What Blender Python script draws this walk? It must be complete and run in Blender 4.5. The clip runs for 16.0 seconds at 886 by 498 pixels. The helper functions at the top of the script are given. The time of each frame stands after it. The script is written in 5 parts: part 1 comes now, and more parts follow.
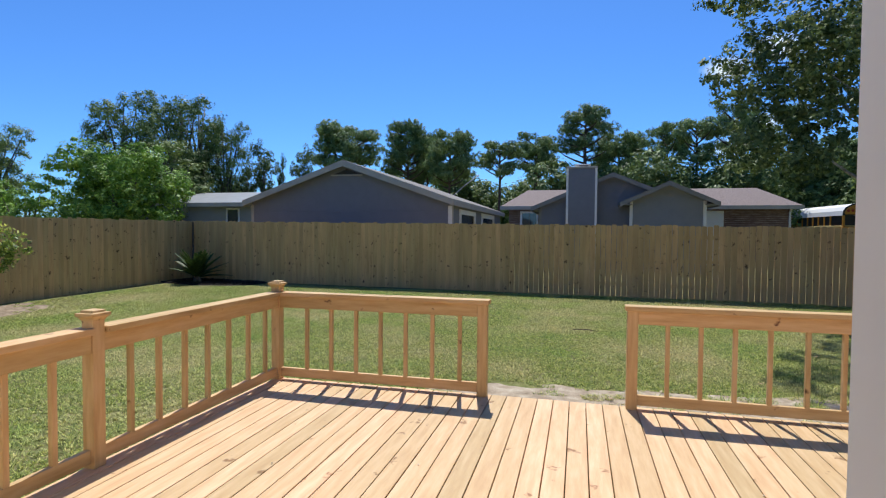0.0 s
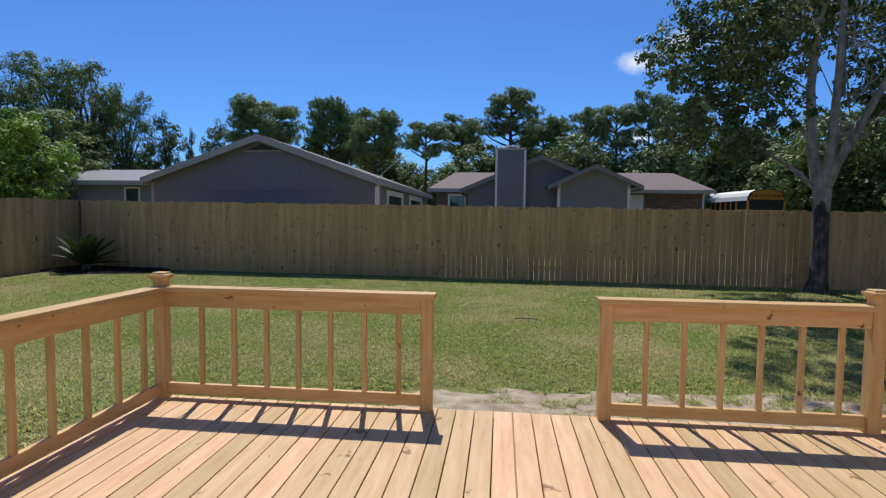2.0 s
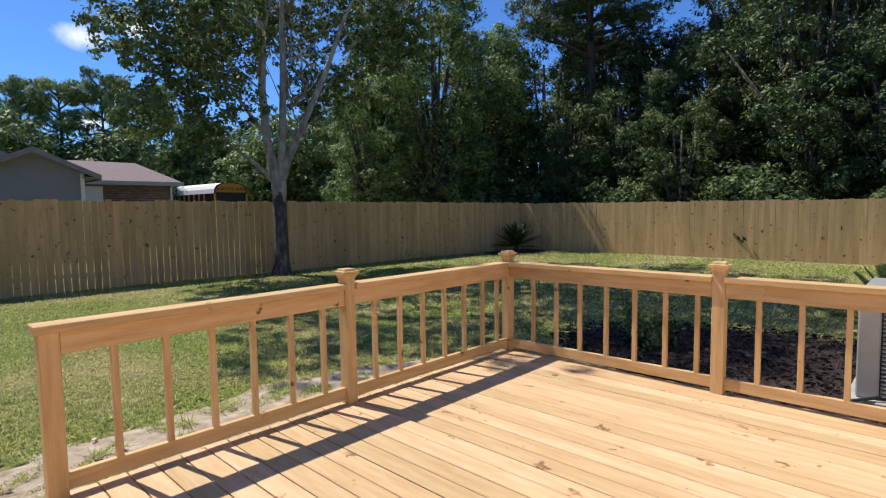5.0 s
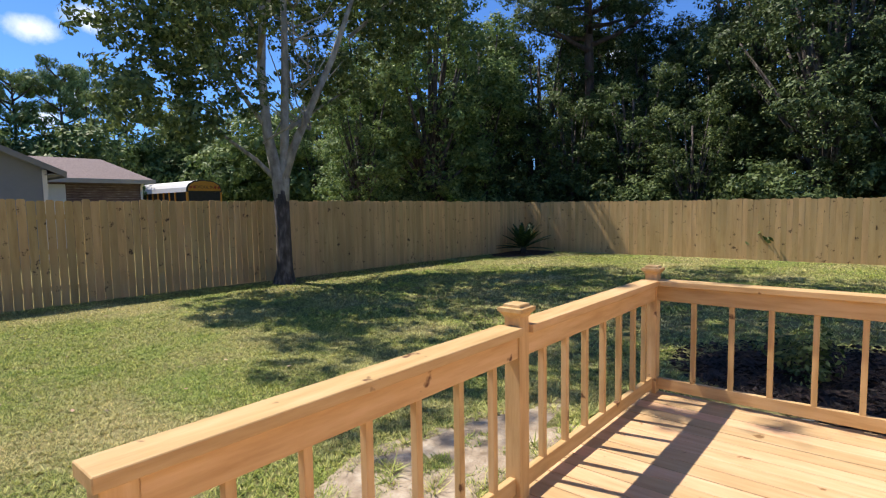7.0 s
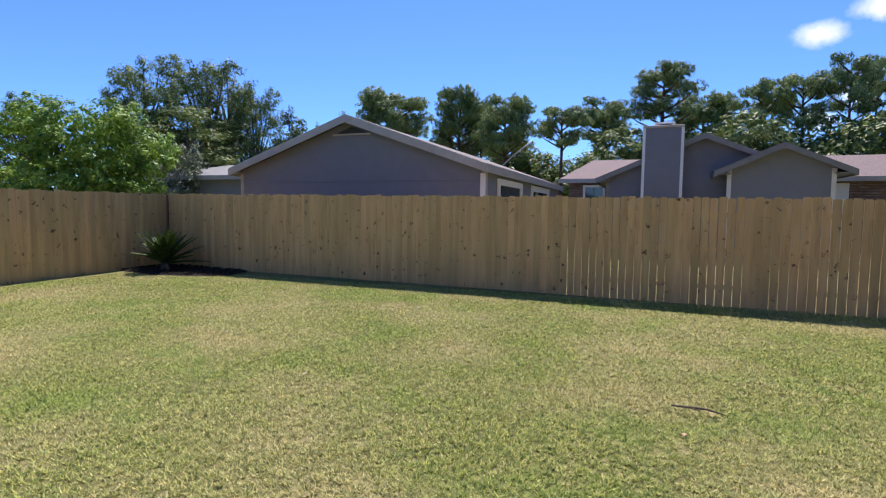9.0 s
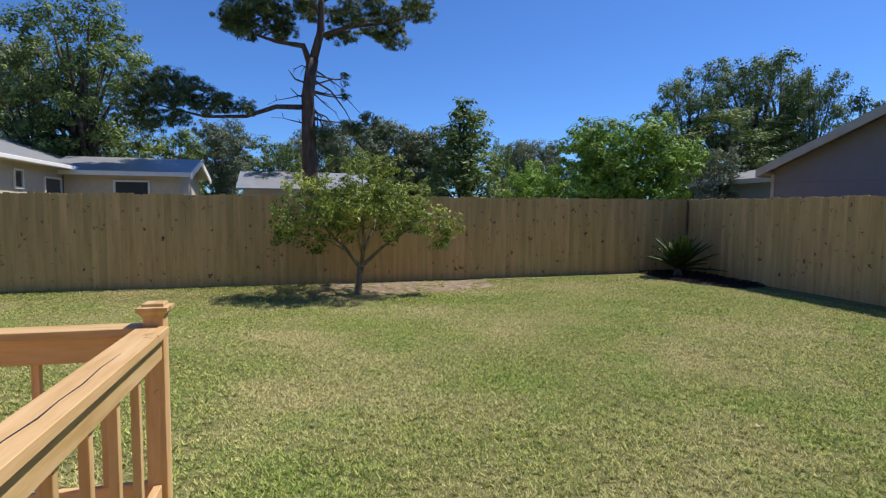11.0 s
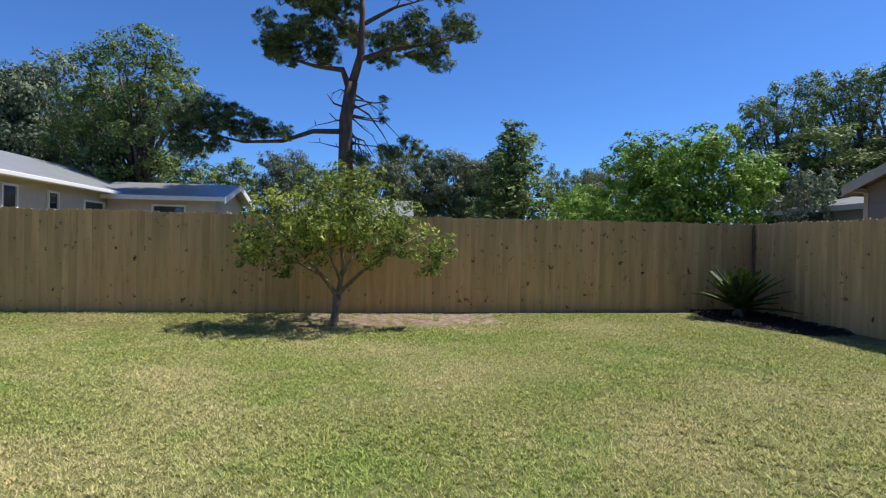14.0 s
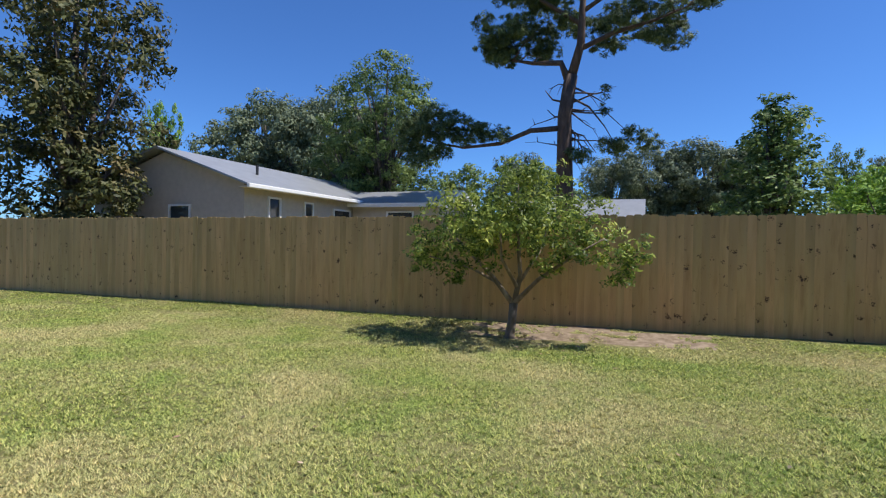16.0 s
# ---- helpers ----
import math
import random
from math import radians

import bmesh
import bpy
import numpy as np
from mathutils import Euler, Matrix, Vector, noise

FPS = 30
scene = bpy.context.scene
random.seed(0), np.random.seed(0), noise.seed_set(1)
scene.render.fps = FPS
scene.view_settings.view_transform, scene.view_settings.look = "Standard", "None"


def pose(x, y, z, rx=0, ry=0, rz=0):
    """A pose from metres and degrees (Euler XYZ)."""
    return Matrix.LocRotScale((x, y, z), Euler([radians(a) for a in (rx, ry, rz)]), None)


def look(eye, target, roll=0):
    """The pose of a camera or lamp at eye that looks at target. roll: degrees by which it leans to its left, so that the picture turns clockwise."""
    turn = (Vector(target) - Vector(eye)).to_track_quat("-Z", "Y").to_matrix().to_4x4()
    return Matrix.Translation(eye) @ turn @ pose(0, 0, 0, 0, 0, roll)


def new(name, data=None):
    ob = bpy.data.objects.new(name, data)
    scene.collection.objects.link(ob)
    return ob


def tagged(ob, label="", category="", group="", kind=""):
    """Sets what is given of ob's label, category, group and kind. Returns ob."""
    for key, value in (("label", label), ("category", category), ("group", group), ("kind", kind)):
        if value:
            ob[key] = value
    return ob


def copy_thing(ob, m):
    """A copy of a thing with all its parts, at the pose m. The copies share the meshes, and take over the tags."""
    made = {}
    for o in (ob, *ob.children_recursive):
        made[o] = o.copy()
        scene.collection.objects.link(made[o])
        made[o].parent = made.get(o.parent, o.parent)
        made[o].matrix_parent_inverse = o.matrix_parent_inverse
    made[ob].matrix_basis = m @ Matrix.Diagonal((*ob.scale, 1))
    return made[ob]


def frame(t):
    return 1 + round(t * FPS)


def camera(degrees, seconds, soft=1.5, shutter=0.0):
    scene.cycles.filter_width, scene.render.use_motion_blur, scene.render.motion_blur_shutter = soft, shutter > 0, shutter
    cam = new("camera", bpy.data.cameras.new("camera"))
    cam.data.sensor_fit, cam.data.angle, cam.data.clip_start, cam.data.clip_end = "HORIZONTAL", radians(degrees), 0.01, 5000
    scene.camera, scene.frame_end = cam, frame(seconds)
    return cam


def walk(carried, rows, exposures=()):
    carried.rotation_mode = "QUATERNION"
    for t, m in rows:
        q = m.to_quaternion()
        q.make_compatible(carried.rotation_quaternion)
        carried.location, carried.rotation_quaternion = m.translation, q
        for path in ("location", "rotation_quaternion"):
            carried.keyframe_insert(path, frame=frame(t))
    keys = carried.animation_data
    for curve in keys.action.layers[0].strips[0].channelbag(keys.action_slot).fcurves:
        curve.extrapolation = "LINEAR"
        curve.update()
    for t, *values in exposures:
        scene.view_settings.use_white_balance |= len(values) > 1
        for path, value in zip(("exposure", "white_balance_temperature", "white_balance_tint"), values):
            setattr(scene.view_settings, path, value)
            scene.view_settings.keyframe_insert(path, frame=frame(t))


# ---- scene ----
cam = camera(79.4, 16.0, soft=1.2)
PATH = [
    (0, (3.019, -4.93, 1.656), (2.527, -2.992, 1.594), 0.5),
    (0.5, (2.891, -4.689, 1.634), (2.369, -2.76, 1.559), 0.6),
    (1, (2.849, -4.444, 1.617), (2.3, -2.524, 1.518), 0.5),
    (1.5, (2.762, -4.206, 1.603), (2.266, -2.272, 1.493), 0.6),
    (2, (2.703, -4.0, 1.612), (2.49, -2.015, 1.491), 0.7),
    (2.5, (2.762, -3.721, 1.59), (2.897, -1.73, 1.462), 0.3),
    (3, (2.855, -3.53, 1.588), (3.311, -1.587, 1.454), -0.3),
    (3.5, (2.927, -3.449, 1.586), (3.663, -1.594, 1.45), -0.5),
    (4, (2.957, -3.404, 1.583), (3.995, -1.7, 1.444), -0.7),
    (4.5, (2.934, -3.399, 1.563), (4.303, -1.948, 1.423), -0.7),
    (7, (3.053, -1.437, 1.628), (4.579, -0.153, 1.473), -1.0),
    (7.5, (3.018, -1.0, 1.627), (4.134, 0.653, 1.478), -0.6),
    (8, (2.944, -0.579, 1.584), (3.534, 1.326, 1.441), 0.1),
    (8.5, (2.825, -0.281, 1.533), (2.746, 1.713, 1.398), -0.0),
    (9, (2.714, -0.303, 1.611), (2.0, 1.56, 1.466), 0.7),
    (9.5, (2.857, -0.154, 1.607), (1.558, 1.358, 1.456), 1.4),
    (10, (2.914, 0.092, 1.667), (1.221, 1.14, 1.482), 1.6),
    (12.5, (2.345, 1.806, 1.369), (0.367, 2.093, 1.293), 1.1),
    (13, (2.06, 2.156, 1.327), (0.08, 2.433, 1.29), 1.1),
    (13.5, (1.737, 2.51, 1.344), (-0.246, 2.765, 1.322), 1.2),
    (14, (1.439, 2.871, 1.358), (-0.551, 3.064, 1.34), 1.2),
    (14.5, (1.127, 3.16, 1.341), (-0.871, 3.243, 1.329), 1.3),
    (15, (0.812, 3.434, 1.381), (-1.186, 3.357, 1.361), 1.2),
    (15.5, (0.466, 3.734, 1.422), (-1.498, 3.357, 1.394), 1.1),
    (16, (0.163, 3.975, 1.395), (-1.707, 3.267, 1.369), 1.0),
]
walk(cam, [(t, look(eye, target, roll)) for t, eye, target, roll in PATH],
     ((0, 0.46, 6250, 8), (0.7, 0.16, 6250, 9), (1.5, 0.14, 6300, 10), (3.5, 0.22, 6450, 11), (4.7, 0.46, 6500, 12), (7, 0.74, 6850, 13), (8, 0.98, 6800, 25), (9, 0.78, 6550, 22),
      (9.5, 0.36, 6850, 18), (10, 0.34, 6700, 15), (12.5, 0.44, 6480, 14), (16, 0.46, 6450, 12)))

CLOUDS = [((0.22, 0.94, 0.262), 0.058), ((0.233, 0.962, 0.14), 0.045), ((0.897, 0.365, 0.25), 0.036), ((0.294, 0.913, 0.284), 0.06), ((0.27, 0.92, 0.17), 0.05)]
FENCE_A, FENCE_B = (-10.38, 11.4), (21.0, 9.5)
BAL = ([0.34, 0.61, 0.88, 1.14, 1.40, 1.67, 1.94], [0.22, 0.48, 0.755, 1.02, 1.285, 1.55], [0.26, 0.525, 0.79, 1.06, 1.33, 1.60, 1.83],
       [0.23, 0.51, 0.80, 1.08, 1.35, 1.62, 1.88], [0.31, 0.57, 0.82, 1.08, 1.34, 1.60, 1.85])

# ---- world, sun ----
SUN_TO = Vector((-0.13, 0.60, 1.0)).normalized()
sun_el = math.asin(SUN_TO.z)
sun_az = math.atan2(SUN_TO.x, SUN_TO.y)
world = bpy.data.worlds.new("world")
scene.world = world
world.use_nodes = True
wn, wl = world.node_tree.nodes, world.node_tree.links
wn.clear()
w_out = wn.new("ShaderNodeOutputWorld")
w_bg = wn.new("ShaderNodeBackground")
w_sky = wn.new("ShaderNodeTexSky")
w_sky.sky_type, w_sky.sun_disc = "NISHITA", False
w_sky.sun_elevation, w_sky.sun_rotation = sun_el, sun_az
w_sky.air_density, w_sky.dust_density, w_sky.ozone_density = 0.85, 0.2, 3.5
w_bg.inputs["Strength"].default_value = 0.098
wl.new(w_bg.outputs[0], w_out.inputs[0])


def cloud_layer(base, direction, radius, seed_z):
    """A soft cumulus puff round one direction of the sky."""
    geo = wn.new("ShaderNodeTexCoord")
    vec = wn.new("ShaderNodeVectorMath")
    vec.operation = "SUBTRACT"
    vec.inputs[1].default_value = Vector(direction).normalized()
    wl.new(geo.outputs["Generated"], vec.inputs[0])
    stretch = wn.new("ShaderNodeVectorMath")
    stretch.operation = "MULTIPLY"
    stretch.inputs[1].default_value = (1.0, 1.0, 1.9)
    wl.new(vec.outputs[0], stretch.inputs[0])
    length = wn.new("ShaderNodeVectorMath")
    length.operation = "LENGTH"
    wl.new(stretch.outputs[0], length.inputs[0])
    tex = wn.new("ShaderNodeTexNoise")
    tex.inputs["Scale"].default_value = 16.0 + seed_z
    tex.inputs["Detail"].default_value = 8.0
    tex.inputs["Roughness"].default_value = 0.62
    wl.new(geo.outputs["Generated"], tex.inputs["Vector"])
    edge = wn.new("ShaderNodeMapRange")
    edge.inputs[1].default_value, edge.inputs[2].default_value = radius, 0.0
    edge.inputs[3].default_value, edge.inputs[4].default_value = 0.0, 0.75
    wl.new(length.outputs["Value"], edge.inputs[0])
    add = wn.new("ShaderNodeMath")
    add.operation = "ADD"
    wl.new(tex.outputs["Fac"], add.inputs[0])
    wl.new(edge.outputs[0], add.inputs[1])
    fac = wn.new("ShaderNodeMapRange")
    fac.inputs[1].default_value, fac.inputs[2].default_value = 0.72, 1.15
    wl.new(add.outputs[0], fac.inputs[0])
    gate = wn.new("ShaderNodeMath")
    gate.operation = "MULTIPLY"
    gate.use_clamp = True
    wl.new(fac.outputs[0], gate.inputs[0])
    inside = wn.new("ShaderNodeMapRange")
    inside.inputs[1].default_value, inside.inputs[2].default_value = radius, radius * 0.5
    wl.new(length.outputs["Value"], inside.inputs[0])
    wl.new(inside.outputs[0], gate.inputs[1])
    mix = wn.new("ShaderNodeMixRGB")
    mix.inputs[2].default_value = (6.6, 7.4, 8.6, 1)
    wl.new(gate.outputs[0], mix.inputs[0])
    wl.new(base, mix.inputs[1])
    return mix.outputs[0]


sky_out = w_sky.outputs[0]
tint = wn.new("ShaderNodeMixRGB")
tint.blend_type = "MULTIPLY"
tint.inputs[0].default_value = 1.0
tint.inputs[2].default_value = (0.45, 0.765, 1.17, 1)
wl.new(sky_out, tint.inputs[1])
sky_out = tint.outputs[0]
for i, (d, r) in enumerate(CLOUDS):
    sky_out = cloud_layer(sky_out, d, r, i * 1.7)
wl.new(sky_out, w_bg.inputs["Color"])

sun = new("sun", bpy.data.lights.new("sun", "SUN"))
sun.data.energy, sun.data.angle, sun.data.color = 4.2, radians(0.55), (1.0, 0.955, 0.88)
sun.matrix_world = look(SUN_TO * 30, (0, 0, 0))


# ---- materials ----
def mat(name, colors, scale=6.0, rough=0.7, metal=0.0, bump=0.3, bump_scale=None, stretch=(1, 1, 1), per_object=0.0,
        per_island=0.0, spots=None, translucent=0.0, bump_dist=0.01, detail=6.0, specular=0.5, big=None, tufts=None):
    """A procedural surface: two scales of noise through a ramp of colours, relief, and changes from piece to piece."""
    m = bpy.data.materials.new(name)
    m.use_nodes = True
    n, l = m.node_tree.nodes, m.node_tree.links
    bsdf, out = n["Principled BSDF"], n["Material Output"]
    co = n.new("ShaderNodeTexCoord")
    mp = n.new("ShaderNodeMapping")
    mp.inputs["Scale"].default_value = stretch
    l.new(co.outputs["Object"], mp.inputs["Vector"])
    info = n.new("ShaderNodeObjectInfo")
    geo = n.new("ShaderNodeNewGeometry")
    shift = n.new("ShaderNodeVectorMath")
    shift.operation = "MULTIPLY_ADD"
    shift.inputs[1].default_value = (37.0, 17.0, 29.0)
    l.new(info.outputs["Random"], shift.inputs[0])
    l.new(mp.outputs[0], shift.inputs[2])
    tex = n.new("ShaderNodeTexNoise")
    tex.inputs["Scale"].default_value = scale
    tex.inputs["Detail"].default_value = detail
    tex.inputs["Roughness"].default_value = 0.6
    l.new(shift.outputs[0], tex.inputs["Vector"])
    ramp = n.new("ShaderNodeValToRGB")
    while len(ramp.color_ramp.elements) < len(colors):
        ramp.color_ramp.elements.new(0.5)
    for i, c in enumerate(colors):
        ramp.color_ramp.elements[i].position = 0.28 + 0.44 * i / max(1, len(colors) - 1)
        ramp.color_ramp.elements[i].color = (*c, 1)
    l.new(tex.outputs["Fac"], ramp.inputs["Fac"])
    color = ramp.outputs["Color"]
    if big:
        btex = n.new("ShaderNodeTexNoise")
        btex.inputs["Scale"].default_value = big[0]
        btex.inputs["Detail"].default_value = 4.0
        l.new(shift.outputs[0] if per_object else co.outputs["Object"], btex.inputs["Vector"])
        bfac = n.new("ShaderNodeMapRange")
        bfac.inputs[1].default_value, bfac.inputs[2].default_value = 0.42, 0.66
        bfac.inputs[4].default_value = big[2]
        l.new(btex.outputs["Fac"], bfac.inputs[0])
        mixb = n.new("ShaderNodeMixRGB")
        mixb.inputs[2].default_value = (*big[1], 1)
        l.new(bfac.outputs[0], mixb.inputs[0])
        l.new(color, mixb.inputs[1])
        color = mixb.outputs[0]
    if tufts:
        ttex = n.new("ShaderNodeTexNoise")
        ttex.inputs["Scale"].default_value = tufts[0]
        ttex.inputs["Detail"].default_value = 6.0
        ttex.inputs["Roughness"].default_value = 0.65
        moved = n.new("ShaderNodeVectorMath")
        moved.inputs[1].default_value = (31.7, 12.9, 0.0)
        l.new(co.outputs["Object"], moved.inputs[0])
        l.new(moved.outputs[0], ttex.inputs["Vector"])
        tfac = n.new("ShaderNodeMapRange")
        tfac.inputs[1].default_value, tfac.inputs[2].default_value = 0.50, 0.64
        tfac.inputs[4].default_value = tufts[2]
        l.new(ttex.outputs["Fac"], tfac.inputs[0])
        mixt = n.new("ShaderNodeMixRGB")
        mixt.inputs[2].default_value = (*tufts[1], 1)
        l.new(tfac.outputs[0], mixt.inputs[0])
        l.new(color, mixt.inputs[1])
        color = mixt.outputs[0]
    if spots:
        knot = n.new("ShaderNodeVectorMath")
        knot.operation = "MULTIPLY_ADD"
        knot.inputs[1].default_value = (37.0, 17.0, 29.0)
        l.new(info.outputs["Random"], knot.inputs[0])
        l.new(co.outputs["Object"], knot.inputs[2])
        vor = n.new("ShaderNodeTexVoronoi")
        vor.inputs["Scale"].default_value = spots[0]
        bend = n.new("ShaderNodeTexNoise")
        bend.inputs["Scale"].default_value = spots[0] * 6.0
        bend.inputs["Detail"].default_value = 2.0
        l.new(knot.outputs[0], bend.inputs["Vector"])
        warp = n.new("ShaderNodeVectorMath")
        warp.operation = "MULTIPLY_ADD"
        warp.inputs[1].default_value = (0.22, 0.22, 0.22)
        l.new(bend.outputs["Color"], warp.inputs[0])
        l.new(knot.outputs[0], warp.inputs[2])
        l.new(warp.outputs[0], vor.inputs["Vector"])
        few = n.new("ShaderNodeTexNoise")
        few.inputs["Scale"].default_value = spots[0] * 1.7
        few.inputs["Detail"].default_value = 3.0
        l.new(knot.outputs[0], few.inputs["Vector"])
        worn = n.new("ShaderNodeMath")
        worn.operation = "MULTIPLY_ADD"
        worn.inputs[1].default_value = 1.1
        l.new(few.outputs["Fac"], worn.inputs[0])
        l.new(vor.outputs["Distance"], worn.inputs[2])
        sfac = n.new("ShaderNodeMapRange")
        sfac.inputs[1].default_value, sfac.inputs[2].default_value = spots[2] + 0.47, spots[2] * 0.45 + 0.45
        l.new(worn.outputs[0], sfac.inputs[0])
        mixs = n.new("ShaderNodeMixRGB")
        mixs.inputs[2].default_value = (*spots[1], 1)
        l.new(sfac.outputs[0], mixs.inputs[0])
        l.new(color, mixs.inputs[1])
        color = mixs.outputs[0]
    for amount, source in ((per_object, info.outputs["Random"]), (per_island, geo.outputs["Random Per Island"])):
        if amount:
            vary = n.new("ShaderNodeMapRange")
            vary.inputs[3].default_value, vary.inputs[4].default_value = 1 - amount, 1 + amount
            l.new(source, vary.inputs[0])
            hsv = n.new("ShaderNodeHueSaturation")
            hue = n.new("ShaderNodeMapRange")
            hue.inputs[3].default_value, hue.inputs[4].default_value = 0.5 + amount * 0.05, 0.5 - amount * 0.05
            l.new(source, hue.inputs[0])
            l.new(hue.outputs[0], hsv.inputs["Hue"])
            l.new(vary.outputs[0], hsv.inputs["Value"])
            l.new(color, hsv.inputs["Color"])
            color = hsv.outputs[0]
    l.new(color, bsdf.inputs["Base Color"])
    bsdf.inputs["Roughness"].default_value = rough
    bsdf.inputs["Metallic"].default_value = metal
    bsdf.inputs["Specular IOR Level"].default_value = specular
    if bump:
        fine = n.new("ShaderNodeTexNoise")
        fine.inputs["Scale"].default_value = bump_scale or scale * 4
        fine.inputs["Detail"].default_value = 5.0
        l.new(shift.outputs[0], fine.inputs["Vector"])
        bmp = n.new("ShaderNodeBump")
        bmp.inputs["Strength"].default_value = bump
        bmp.inputs["Distance"].default_value = bump_dist
        l.new(fine.outputs["Fac"], bmp.inputs["Height"])
        l.new(bmp.outputs[0], bsdf.inputs["Normal"])
    if translucent:
        tr = n.new("ShaderNodeBsdfTranslucent")
        l.new(color, tr.inputs["Color"])
        mx = n.new("ShaderNodeMixShader")
        mx.inputs[0].default_value = translucent
        l.new(bsdf.outputs[0], mx.inputs[1])
        l.new(tr.outputs[0], mx.inputs[2])
        l.new(mx.outputs[0], out.inputs["Surface"])
    return m


M = {}
M["lawn"] = mat("lawn", [(0.065, 0.07, 0.024), (0.17, 0.17, 0.06), (0.36, 0.315, 0.15)], scale=14, rough=0.95, bump=0.9,
                bump_scale=60, bump_dist=0.03, big=(0.5, (0.33, 0.275, 0.13), 0.55), specular=0.15, detail=9, tufts=(0.85, (0.17, 0.22, 0.055), 0.5))
M["blade"] = mat("blade", [(0.15, 0.22, 0.042), (0.36, 0.42, 0.115), (0.60, 0.56, 0.24)], scale=24, rough=0.65, bump=0,
                 per_island=0.62, translucent=0.25, big=(0.5, (0.62, 0.55, 0.27), 0.7), specular=0.2, tufts=(0.85, (0.24, 0.38, 0.07), 0.5))
M["sand"] = mat("sand", [(0.20, 0.15, 0.10), (0.36, 0.29, 0.21), (0.50, 0.43, 0.33)], scale=7, rough=0.95, bump=0.8,
                bump_scale=45, bump_dist=0.015, specular=0.2, detail=10)
M["soil"] = mat("soil", [(0.13, 0.09, 0.06), (0.25, 0.19, 0.13), (0.38, 0.30, 0.22)], scale=7, rough=0.95, bump=0.8,
                bump_scale=45, bump_dist=0.015, specular=0.2, detail=10)
M["mulch"] = mat("mulch", [(0.010, 0.007, 0.006), (0.03, 0.02, 0.015), (0.055, 0.036, 0.027)], scale=22, rough=0.95, bump=1.0,
                 bump_scale=50, bump_dist=0.04, per_island=0.5)
M["chip"] = mat("chip", [(0.008, 0.006, 0.004), (0.022, 0.015, 0.011), (0.055, 0.037, 0.028)], scale=12, rough=0.9, bump=0.4,
                per_island=0.6)
M["deck"] = mat("deck", [(0.52, 0.315, 0.155), (0.60, 0.39, 0.205), (0.68, 0.465, 0.27)], scale=3.0, rough=0.62, bump=0.25,
                bump_scale=24, stretch=(7, 0.8, 7), per_object=0.19, spots=(3.6, (0.27, 0.14, 0.06), 0.18), specular=0.3,
                bump_dist=0.004)
M["rail_x"] = mat("rail_x", [(0.47, 0.285, 0.115), (0.58, 0.375, 0.17), (0.66, 0.455, 0.235)], scale=3.0, rough=0.6, bump=0.2,
                  bump_scale=24, stretch=(0.8, 7, 7), per_object=0.09, spots=(3.4, (0.13, 0.06, 0.028), 0.17), specular=0.3,
                  bump_dist=0.004)
M["rail_y"] = mat("rail_y", [(0.47, 0.285, 0.115), (0.58, 0.375, 0.17), (0.66, 0.455, 0.235)], scale=3.0, rough=0.6, bump=0.2,
                  bump_scale=24, stretch=(7, 0.8, 7), per_object=0.09, spots=(3.4, (0.13, 0.06, 0.028), 0.17), specular=0.3,
                  bump_dist=0.004)
M["rail_z"] = mat("rail_z", [(0.47, 0.285, 0.115), (0.58, 0.375, 0.17), (0.66, 0.455, 0.235)], scale=3.0, rough=0.6, bump=0.2,
                  bump_scale=24, stretch=(7, 7, 0.8), per_object=0.10, spots=(3.4, (0.13, 0.06, 0.028), 0.16), specular=0.3,
                  bump_dist=0.004)
M["fence"] = mat("fence", [(0.46, 0.29, 0.125), (0.62, 0.41, 0.185), (0.73, 0.51, 0.25)], scale=1.6, rough=0.8, bump=0.25,
                 bump_scale=20, stretch=(6, 6, 0.7), per_object=0.11, big=(0.8, (0.34, 0.225, 0.10), 0.5),
                 spots=(4.6, (0.11, 0.065, 0.035), 0.24), specular=0.2, bump_dist=0.005)
M["siding"] = mat("siding", [(0.17, 0.18, 0.215), (0.19, 0.20, 0.235)], scale=3, rough=0.6, bump=0.15)
M["siding_light"] = mat("siding_light", [(0.21, 0.23, 0.255), (0.235, 0.255, 0.28)], scale=3, rough=0.6, bump=0.15)
M["trim"] = mat("trim", [(0.35, 0.33, 0.30), (0.43, 0.41, 0.37)], scale=3, rough=0.5, bump=0.05)
M["trim_dark"] = mat("trim_dark", [(0.19, 0.19, 0.18), (0.25, 0.25, 0.235)], scale=3, rough=0.5, bump=0.05)
M["white"] = mat("white_paint", [(0.74, 0.74, 0.72), (0.80, 0.80, 0.78)], scale=4, rough=0.45, bump=0.05)
M["shingle_grey"] = mat("shingle_grey", [(0.12, 0.105, 0.095), (0.19, 0.17, 0.155), (0.26, 0.24, 0.22)], scale=16, rough=0.9,
                        bump=0.6, bump_scale=60)
M["shingle_brown"] = mat("shingle_brown", [(0.12, 0.088, 0.078), (0.20, 0.15, 0.137), (0.27, 0.21, 0.195)], scale=16, rough=0.9,
                         bump=0.6, bump_scale=60)
M["metal_roof"] = mat("metal_roof", [(0.28, 0.29, 0.295), (0.36, 0.37, 0.375)], scale=2, rough=0.4, metal=0.2, bump=0.05)
M["stucco"] = mat("stucco", [(0.48, 0.42, 0.34), (0.57, 0.50, 0.41)], scale=5, rough=0.85, bump=0.3, bump_scale=60)
M["brick"] = mat("brick", [(0.07, 0.042, 0.032), (0.13, 0.08, 0.06), (0.19, 0.13, 0.10)], scale=2.0, rough=0.85, bump=0.4,
                 per_island=0.3)
